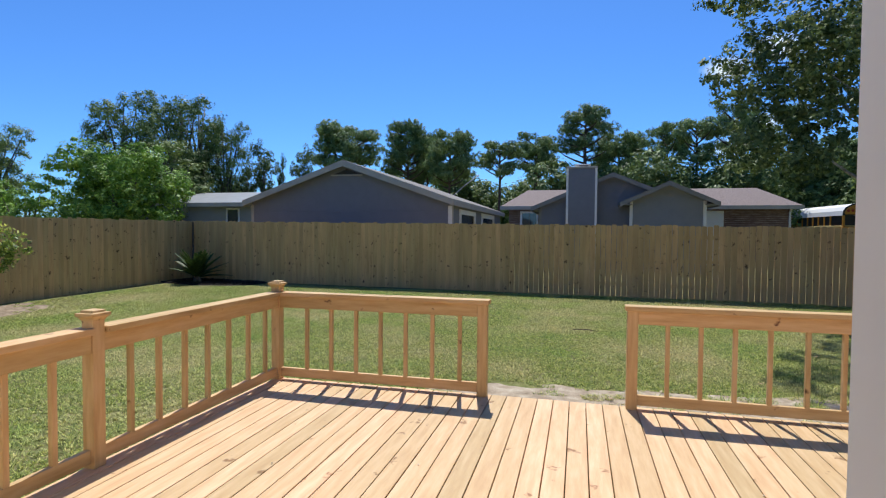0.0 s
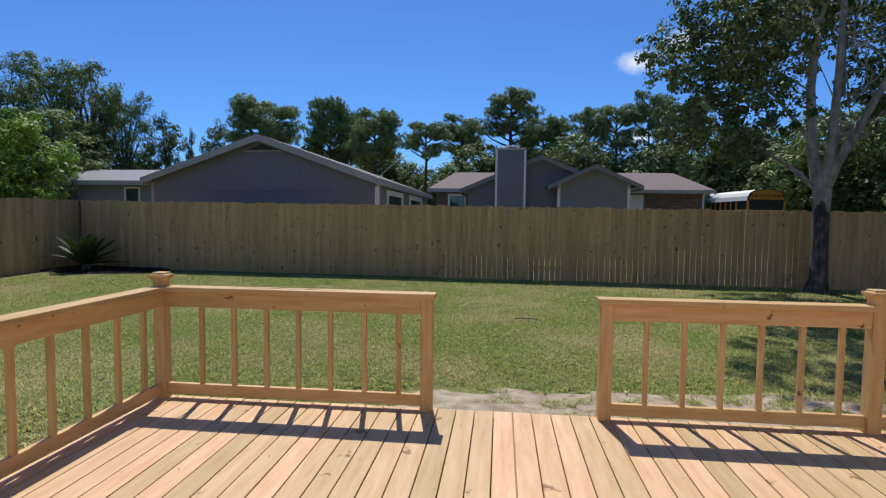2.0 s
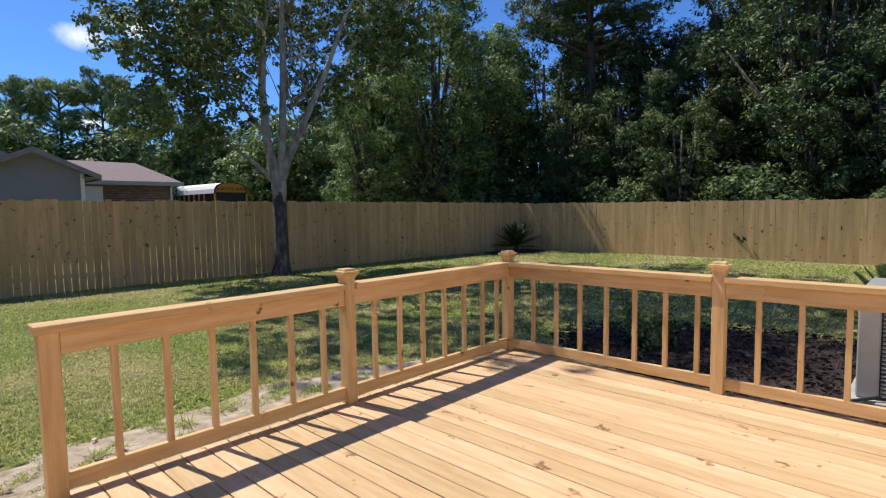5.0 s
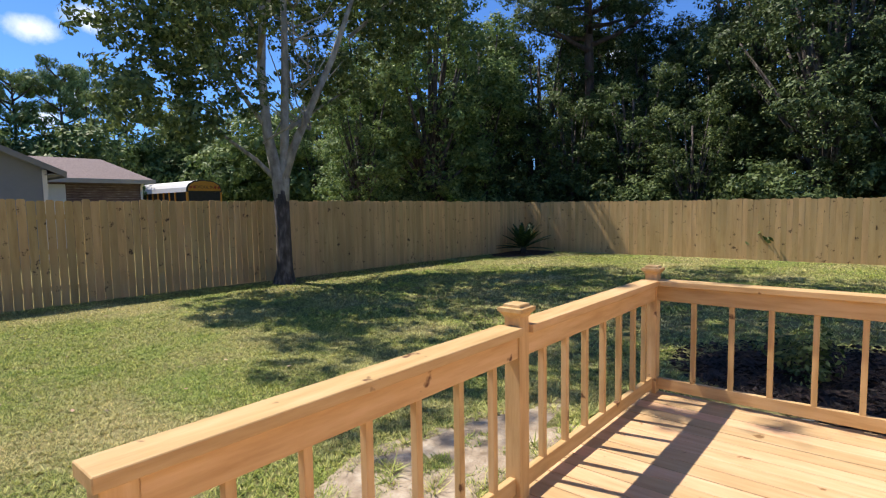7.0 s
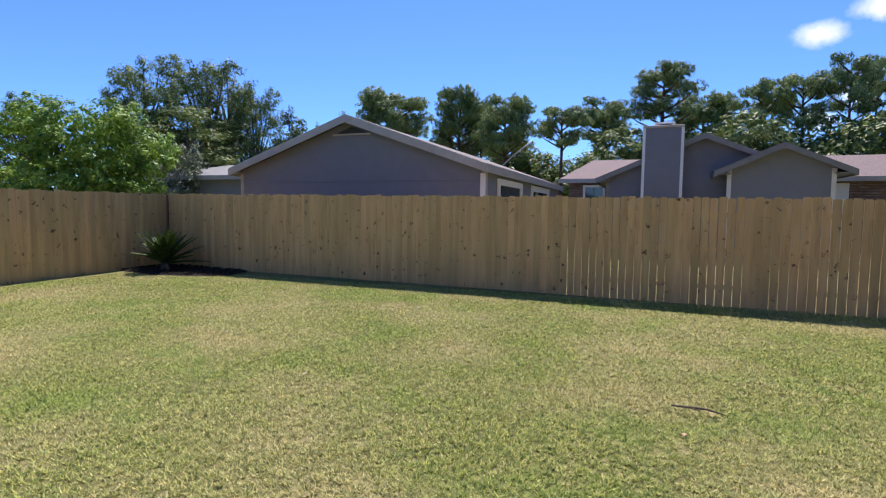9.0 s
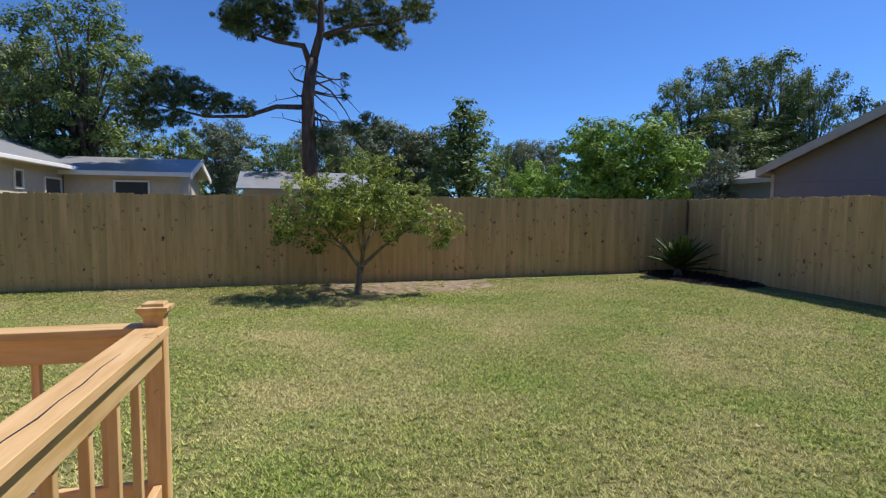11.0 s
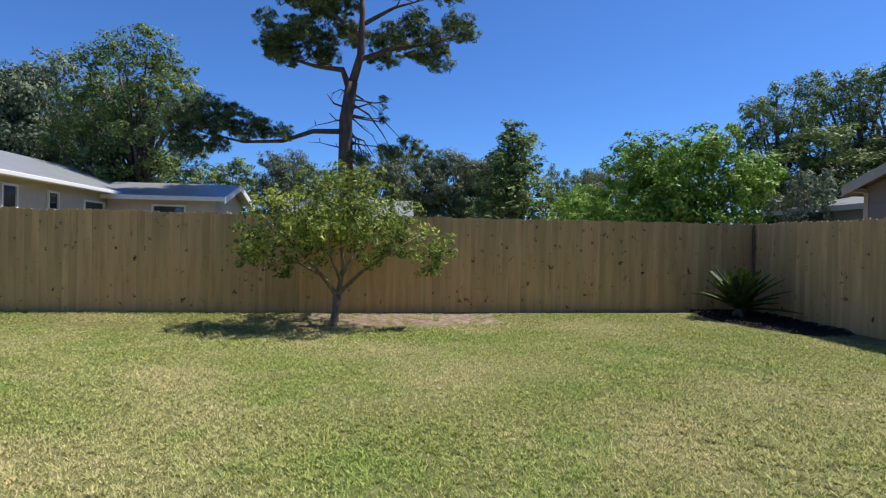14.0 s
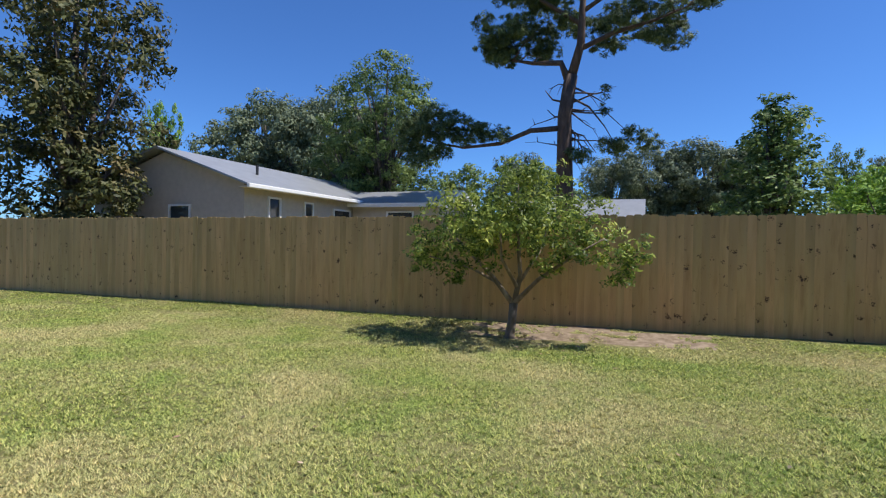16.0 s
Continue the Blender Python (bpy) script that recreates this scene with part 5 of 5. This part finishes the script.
spots = ((24.6, 14.2, 0.92, 2), (17.6, 15.0, 0.62, 2), (21.8, 19.0, 0.9, 2), (27.2, 15.6, 0.98, 0), (31.5, 11.0, 0.92, 1), (30.5, 8.2, 0.84, 1), (32.5, 5.8, 0.88, 1), (29.0, 4.6, 0.66, 1), (29.5, 2.6, 1.1, 1), (26.5, -5.6, 1.0, 1), (24.3, -2.2, 0.62, 1), (25.8, -10.0, 0.9, 1),
         (30.5, -1.5, 1.12, 1), (25.5, -14.5, 1.0, 1), (31, -9, 1.05, 1), (34, 22, 0.9, 0), (26.0, 24, 0.8, 2), (29, 33, 0.9, 2), (32, 26, 0.9, 0), (25, -19, 1.0, 1), (37, 14, 1.2, 0), (24.6, 4.4, 0.5, 0), (25.2, 9.6, 0.6, 0), (25.6, 7.0, 0.66, 0))
for i, (x, y, s, k) in enumerate(spots):
    copy_thing((wood, wood_b, wood_c)[k], Matrix.Translation((x, y, -0.2)) @ pose(0, 0, 0, 0, 0, 40 + i * 83) @ Matrix.Scale(s, 4))
pine("pine_tree", "tall open pine rising behind the dark wood", (27.9, 10.0, 0), 16.0, 4.0, seed=63, first=0.56, clumps=22, per_m2=5.0, size=0.19, leaf="needle_dark")
pine("pine_tree", "tall open pine rising behind the dark wood", (36, -3, 0), 18.5, 4.4, seed=64, first=0.55, clumps=16, size=0.18, leaf="needle_dark")
generic_tree("shrub", "pale feathery shrub rising above the fence", (26.0, 8.7, -0.2), 2.75, 1.0, "leaf_pale", seed=81, low=0.55, per_m2=4.0, size=0.14,
             lobes=9, squash=0.35, category="shrub", clump=0.2, per=24, aspect=0.25)
generic_tree("shrub", "small yellow-green shrub rising above the fence", (19.6, 11.9, -0.2), 2.45, 0.35, "leaf_bright", seed=82, low=0.3, per_m2=8, size=0.1,
             lobes=7, category="shrub", clump=0.12, per=18)
undergrowth = generic_tree("shrub", "dark undergrowth along the wood edge", (23.6, 12.6, -0.2), 3.4, 2.2, "leaf_dark", seed=65, low=0.0, per_m2=3.0, size=0.2, lobes=8, category="shrub", clump=0.3)
for i, (x, y) in enumerate(((19.0, 14.6), (22.3, 15.5), (24, 9), (23.8, 5.2), (23.6, 1.5), (23.6, -2.5), (23.8, -6.5), (23.8, -10.5), (23.8, -14.5))):
    copy_thing(undergrowth, Matrix.Translation((x, y, -0.2)) @ pose(0, 0, 0, 0, 0, i * 61) @ Matrix.Scale(0.8 + 0.07 * (i % 3), 4))

# beyond the left-hand fence
generic_tree("magnolia_tree", "dark glossy magnolia with brownish leaf undersides", (-12.6, -14.5, -0.2), 12.3, 2.7, "leaf_magnolia", seed=74, low=0.06,
             per_m2=3.2, size=0.2, lobes=18, clump=0.32, per=22)

# big pine beyond the left-hand fence
PX, PY = -21.8, 0.9
P = [(0, 0, -0.3), (0, 0, 3), (0, -0.05, 5.0), (0, -0.08, 6.8), (0, 0.15, 8.4)]
limb = [
    ([(0, 0.15, 8.3), (0, 0.5, 9.6), (0, 0.55, 11.4), (0, 0.4, 13.4)], [0.2, 0.17, 0.12, 0.05]),
    ([(0, 0.1, 8.0), (0.1, -0.25, 8.9), (0.1, -1.4, 9.0), (0.1, -2.6, 9.3)], [0.17, 0.13, 0.08, 0.03]),
    ([(0, -0.05, 6.3), (0.3, -1.4, 6.2), (0.5, -2.6, 5.7), (0.5, -4.2, 5.6), (0.4, -6.0, 6.0)], [0.12, 0.10, 0.08, 0.055, 0.02]),
    ([(0, 0.45, 9.4), (0, 1.7, 9.9), (0, 3.2, 10.2), (0.1, 4.6, 10.6)], [0.11, 0.09, 0.06, 0.02]),
    ([(0, 0.5, 10.4), (0.3, -1.0, 11.4), (0.4, -2.2, 12.2)], [0.1, 0.07, 0.02]),
    ([(0, 0.55, 10.9), (-0.4, 1.9, 11.9), (-0.4, 3.4, 12.4)], [0.1, 0.07, 0.02]),
    ([(0, 0.0, 7.6), (0.3, 0.9, 7.0), (0.4, 1.5, 6.2), (0.4, 1.9, 5.5)], [0.05, 0.04, 0.025, 0.01]),
    ([(0, -0.05, 7.0), (0.2, 0.8, 6.8), (0.3, 1.6, 6.7), (0.3, 2.3, 6.0)], [0.05, 0.035, 0.02, 0.01]),
    ([(0, 0.1, 8.0), (-0.2, 0.9, 7.6), (-0.2, 1.5, 7.2)], [0.045, 0.03, 0.01]),
    ([(0, -0.05, 6.2), (0.2, 0.7, 5.9), (0.2, 1.2, 5.2)], [0.04, 0.03, 0.01]),
    ([(0, 0.0, 7.3), (-0.1, -0.6, 7.5), (-0.1, -0.9, 7.9)], [0.05, 0.035, 0.015]),
    ([(0, -0.05, 6.7), (-0.1, -0.5, 6.8), (-0.1, -0.8, 7.1)], [0.05, 0.03, 0.015]),
]
drooping = []
for i in range(26):
    rr = random.Random(900 + i)
    k = (0, 1, 3, 4, 5)[i % 5]
    pts = limb[k][0]
    s = Vector(pts[-2]).lerp(Vector(pts[-1]), rr.random())
    e = s + Vector((rr.uniform(-1.1, 1.1), rr.uniform(-1.1, 1.1), rr.uniform(-0.3, 0.8)))
    limb.append(([tuple(s), tuple((s + e) / 2 + Vector((0, 0, 0.15))), tuple(e)], [0.03, 0.02, 0.008]))
for i in range(11):
    rr = random.Random(1560 + i)
    side = 1.0 if i % 4 else -0.5
    p0 = Vector((0, 0.05, 5.5 + 2.5 * ((i * 0.618) % 1.0)))
    d = Vector((rr.uniform(-0.4, 0.4), side * rr.uniform(0.45, 1.0), rr.uniform(-0.5, 0.35)))
    pts = [tuple(p0)]
    for k in range(5):
        p0 = p0 + d * rr.uniform(0.28, 0.5)
        d = d + Vector((rr.uniform(-0.4, 0.4), rr.uniform(-0.45, 0.4), rr.uniform(-0.55, 0.15)))
        pts.append(tuple(p0))
        if k in (1, 3):
            e = p0 + Vector((rr.uniform(-0.3, 0.3), side * rr.uniform(0.1, 0.5), rr.uniform(-0.6, 0.3)))
            limb.append(([tuple(p0), tuple((p0 + e) / 2 + Vector((0, 0, 0.06))), tuple(e)], [0.018, 0.012, 0.005]))
    limb.append((pts, [0.05, 0.036, 0.028, 0.02, 0.013, 0.006]))
    if i % 2:
        drooping.append((p0.x, p0.y, p0.z, 0.16, 0.22, 0.3))
pb = []
for i in range(46):
    rr = random.Random(700 + i)
    a = rr.uniform(-3.4, 5.2)
    edge = 1 - abs((a - 0.9) / 4.5) ** 2
    z = rr.uniform(9.7, 10.6 + 3.2 * edge)
    if abs(a - 0.4) < 0.7 and z < 10.6:
        continue
    r = rr.uniform(0.45, 0.85)
    pb.append((rr.uniform(-1.8, 1.8), a, z, r, r, r * 0.55))
pb += drooping
pb += [(0.5, -2.6, 6.1, 0.45, 0.45, 0.4), (0.5, -3.6, 6.4, 0.6, 0.6, 0.5), (0.5, -4.6, 6.7, 0.7, 0.8, 0.5), (0.5, -5.6, 7.0, 0.8, 0.9, 0.5), (0.4, -6.6, 6.8, 0.7, 0.8, 0.5), (0.4, -5.4, 5.6, 0.6, 0.8, 0.4)]
pb += [(0.1, -2.6, 9.4, 0.7, 0.7, 0.45), (0.1, -3.2, 9.9, 0.7, 0.8, 0.45), (0.1, -2.2, 10.2, 0.8, 0.8, 0.5), (0.5, -4.0, 6.0, 0.6, 0.7, 0.35), (0.5, -5.0, 6.3, 0.7, 0.8, 0.5),
       (0.4, -6.0, 6.5, 0.7, 0.9, 0.6), (0.4, -6.7, 6.0, 0.6, 0.9, 0.5), (0.5, -3.2, 6.1, 0.3, 0.35, 0.3), (0.4, 1.9, 5.4, 0.5, 0.6, 0.35), (0.3, 2.4, 5.9, 0.3, 0.35, 0.25),
       (0.3, 0.6, 5.2, 0.4, 0.6, 0.35), (0.2, 3.0, 5.6, 0.5, 0.6, 0.4), (0.4, -6.2, 5.3, 0.6, 0.9, 0.4), (0.1, 4.9, 10.8, 0.7, 0.8, 0.4)]
tree("pine_tree", "large old pine with a crooked trunk and tufted needle clumps", (PX, PY, -0.2), (P, [0.42, 0.36, 0.32, 0.28, 0.26]), limb, pb, "needle_dark", "bark_pine", split=12,
     per_m2=9, size=0.24, seed=77, sides=10, clump=0.15, per=30, aspect=0.15, inside=0.5)

# service wire beyond the grey house
bm = bmesh.new()
tube(bm, [(-4.5, 25.0, -0.1), (-4.5, 25.0, 3.3), (-3.4, 25.0, 4.3), (-2.5, 25.0, 4.95)], [0.03] * 4, 5)
tagged(new("roof_mast", mesh_of("roof_mast", bm, M["grey_metal"], True)), "thin pale slanting pole behind the grey house", "pole")


# ---- fences ----
def picket_mesh(height, width):
    w = width / 2
    return mesh_of("picket", prism([(-w, -0.30), (w, -0.30), (w, height - 0.022), (w - 0.022, height), (-w + 0.022, height), (-w, height - 0.022)], "y", -0.008, 0.008), M["fence"])


def fence(label, a, b, z_top_a, z_top_b, seed, gap_span=(0, 0)):
    """Dog-eared boards on rails and posts; the boards face the yard, the rails the neighbours."""
    ob = tagged(new("fence"), label, "fence")
    a, b = Vector((*a, 0)), Vector((*b, 0))
    d = (b - a).normalized()
    out = Vector((-d.y, d.x, 0))
    length = (b - a).length
    yaw = math.degrees(math.atan2(d.y, d.x))
    rng = random.Random(seed)
    count = int(length / 0.141)
    pitch_w = length / count
    meshes = [picket_mesh(h, pitch_w - w) for h in (1.93, 1.945, 1.915) for w in (0.0004, 0.0012)]
    open_meshes = [picket_mesh(h, 0.131) for h in (1.93, 1.945, 1.915)]
    for hz in (0.30, 0.98, 1.62):
        bm = boxed((0, 0.009, -0.044), (length, 0.047, 0.044))
        za, zb = z_top_a - 1.93 + hz, z_top_b - 1.93 + hz
        for v in bm.verts:
            v.co.z += za + (zb - za) * v.co.x / length
        part("fence_rail", bm, M["fence"], ob, at=(a.x, a.y, 0), turn=yaw)
    n = int(length / 2.4)
    pm = mesh_of("fence_post", boxed((-0.045, 0.048, -0.2), (0.045, 0.138, 1.86)), M["fence"])
    for i in range(n + 1):
        f = i / n
        p = a + d * (length * f)
        placed("fence_post", pm, ob, pose(p.x, p.y, (z_top_a * (1 - f) + z_top_b * f) - 1.93, 0, 0, yaw))
    for i in range(count):
        s = (i + 0.5) * length / count
        p = a + d * s
        zt = z_top_a + (z_top_b - z_top_a) * s / length
        pool = open_meshes if gap_span[0] < s < gap_span[1] and rng.random() < 0.75 else meshes
        placed("picket", rng.choice(pool), ob,
               pose(p.x, p.y, zt - 1.93 + rng.uniform(-0.006, 0.006), rng.uniform(-0.15, 0.15), rng.uniform(-0.06, 0.06), yaw + rng.uniform(-0.35, 0.35)))
    return ob


fence("weathered tan dog-eared board fence with narrow gaps behind the lawn", FENCE_A, FENCE_B, 1.985, 1.80, 1, (11.5, 20.5))
fence("tan dog-eared board fence in front of the dark wood", FENCE_B, (FENCE_B[0] + 0.2, -16.0), 1.77, 1.60, 2)
fence("olive-tan dog-eared board fence behind the citrus tree", (-9.65, -16.0), FENCE_A, 1.85, 1.985, 3)


# Thin strip whose dark colour stands for the gap where the fences meet.
cp = tagged(new("corner_post", mesh_of("corner_post", boxed((-0.022, -0.022, -0.2), (0.022, 0.022, 1.90), 0.003), M["bark"])),
            "thin dark square strip standing in for the gap at the fence corner", "post")
cp.location = (FENCE_A[0] + 0.07, FENCE_A[1] - 0.08, 0.06)

# ---- deck boards ----
count = 52
pitch = (X1 - X0) / count
board_me = {}
rng = random.Random(5)
for i in range(count):
    k = i % 3
    if k not in board_me:
        bm = boxed((-(pitch - 0.007) / 2, Y0 + 0.004, -0.038), ((pitch - 0.007) / 2, Y1, 0.0), 0.003)
        board_me[k] = mesh_of("board", bm, M["deck"])
    placed("board", board_me[k], deck, pose(X0 + (i + 0.5) * pitch, rng.uniform(-0.004, 0.004), DECK + rng.uniform(-0.0012, 0.0012)))


# ---- grass ----
def in_bed(x, y):
    hit = np.zeros(len(x), dtype=bool)
    for cx, cy, rx, ry in BEDS.values():
        hit |= ((x - cx) / rx) ** 2 + ((y - cy) / ry) ** 2 < 0.95
    hit |= (x > -0.15) & (x < 7.5) & (y < 0.1) & (y > -12.7)
    for cx, cy, rx, ry in ((2.8, 0.45, 1.3, 0.56), (4.9, 0.6, 1.8, 0.48), (-9.4, 3.0, 0.7, 2.2)):
        hit |= (((x - cx) / rx) ** 2 + ((y - cy) / ry) ** 2 < 1.0) & (np.sin(x * 7.3 + np.sin(y * 5.1) * 2) * np.sin(y * 9.7 + np.sin(x * 4.3) * 2) > -0.25)
    return hit


def grass(name, x0, x1, y0, y1, tufts, height, width, seed, per=8):
    """Low tufts: blades that spread from one root."""
    r = np.random.default_rng(seed)
    n = int((x1 - x0) * (y1 - y0) * tufts)
    x, y = x0 + r.random(n) * (x1 - x0), y0 + r.random(n) * (y1 - y0)
    keep = ~in_bed(x, y)
    x, y = x[keep], y[keep]
    z = np.array([ground_z(p, q) for p, q in zip(x, y)])
    size = 0.55 + r.random(len(x)) * 0.9
    x, y, z, size = (np.repeat(v, per) for v in (x, y, z, size))
    n = len(x)
    b = r.random(n) * math.tau
    h = height * size * (0.35 + r.random(n) * 0.85)
    lean = height * size * (0.6 + r.random(n) * 1.4)
    w = width * (0.7 + r.random(n) * 0.6)
    a = b + math.pi / 2 + r.normal(size=n) * 0.3
    x = x + r.normal(size=n) * 0.006
    y = y + r.normal(size=n) * 0.006
    co = np.empty((n, 3, 3), dtype=np.float32)
    co[:, 0] = np.stack([x - np.cos(a) * w, y - np.sin(a) * w, z - 0.004], 1)
    co[:, 1] = np.stack([x + np.cos(a) * w, y + np.sin(a) * w, z - 0.004], 1)
    co[:, 2] = np.stack([x + np.cos(b) * lean, y + np.sin(b) * lean, z + h], 1)
    me = bpy.data.meshes.new(name)
    me.vertices.add(3 * n)
    me.vertices.foreach_set("co", co.ravel())
    me.loops.add(3 * n)
    me.loops.foreach_set("vertex_index", np.arange(3 * n, dtype=np.int32))
    me.polygons.add(n)
    me.polygons.foreach_set("loop_start", np.arange(0, 3 * n, 3, dtype=np.int32))
    me.polygons.foreach_set("loop_total", np.full(n, 3, dtype=np.int32))
    me.update(calc_edges=True)
    me.materials.append(M["blade"])
    return tagged(new(name, me), "short patchy lawn grass, green and straw-coloured", "grass", kind="stuff")


grass("grass", -6.5, 8.0, 0.1, 5.2, 1300, 0.024, 0.0048, 1)
grass("grass", -8.0, -6.5, 0.1, 7.0, 850, 0.029, 0.0062, 7)
grass("grass", -6.5, 8.0, 5.2, 7.0, 850, 0.029, 0.0062, 8)
grass("grass", 8.0, 9.0, 0.3, 7.0, 400, 0.033, 0.0075, 9)
grass("grass", -9.9, -8.0, -7.0, 10.2, 560, 0.027, 0.0068, 2)
grass("grass", -8.0, -0.1, -7.0, 0.1, 800, 0.025, 0.0056, 3)
grass("grass", -9.6, -2.0, -14.5, -7.0, 330, 0.03, 0.009, 10)
grass("grass", -8.0, 9.0, 7.0, 10.4, 560, 0.027, 0.0068, 4)
grass("grass", 9.0, 20.8, -6.0, 9.9, 160, 0.036, 0.011, 5)
grass("grass", 7.5, 9.0, -0.2, 0.3, 420, 0.033, 0.007, 6)
# tall weedy tufts at the edge of the deck and the fence
grass("weeds", 3.5, 7.3, 0.12, 1.1, 26, 0.085, 0.006, 12, 12)
grass("weeds", -9.6, -7.6, -6.0, 9.0, 3, 0.06, 0.006, 13, 12)

# fallen leaves and a bare twig patch on the lawn
r = np.random.default_rng(44)
lx = np.concatenate([r.uniform(-7.5, 7.5, 130), r.normal(9.5, 1.6, 160), r.normal(-8.3, 0.8, 60)])
ly = np.concatenate([r.uniform(0.4, 9.0, 130), r.normal(7.0, 1.8, 160), r.normal(1.6, 1.2, 60)])
lz = np.array([ground_z(p, q) for p, q in zip(lx, ly)]) + 0.03
lu = unit(r, len(lx))
lu[:, 2] *= 0.25
lw = np.cross(lu, np.array([0, 0, 1.0]))
ls = r.uniform(0.018, 0.04, (len(lx), 1))
M["dead_leaf"] = mat("dead_leaf", [(0.10, 0.06, 0.03), (0.30, 0.21, 0.12), (0.55, 0.46, 0.33)], scale=3, rough=0.8, bump=0, per_island=0.6)
tagged(new("fallen_leaves", quads_mesh("fallen_leaves", np.stack([lx, ly, lz], 1), lu * ls, lw * ls * 0.6, M["dead_leaf"])),
       "scattered dry brown fallen leaves on the lawn", "leaves", kind="stuff")
dx, dy = r.uniform(0.3, 7.1, 70), r.uniform(-4.2, -0.1, 70)
du = unit(r, 70)
du[:, 2] *= 0.12
dw = np.cross(du, np.array([0, 0, 1.0]))
ds = r.uniform(0.006, 0.02, (70, 1))
tagged(new("fallen_leaves", quads_mesh("fallen_leaves", np.stack([dx, dy, np.full(70, DECK + 0.006)], 1), du * ds, dw * ds * 0.45, M["dead_leaf"])),
       "tiny dry leaf scraps scattered on the pale deck boards", "leaves", kind="stuff")
bm = bmesh.new()
tube(bm, [(2.95, 4.42, 0.02), (3.08, 4.38, 0.035), (3.22, 4.40, 0.03), (3.36, 4.33, 0.02)], [0.008, 0.011, 0.009, 0.004], 6)
tube(bm, [(3.1, 4.38, 0.03), (3.16, 4.30, 0.04)], [0.007, 0.003], 5)
tagged(new("twig", mesh_of("twig", bm, M["bark"], True)), "small dark fallen twig lying on the lawn", "twig")
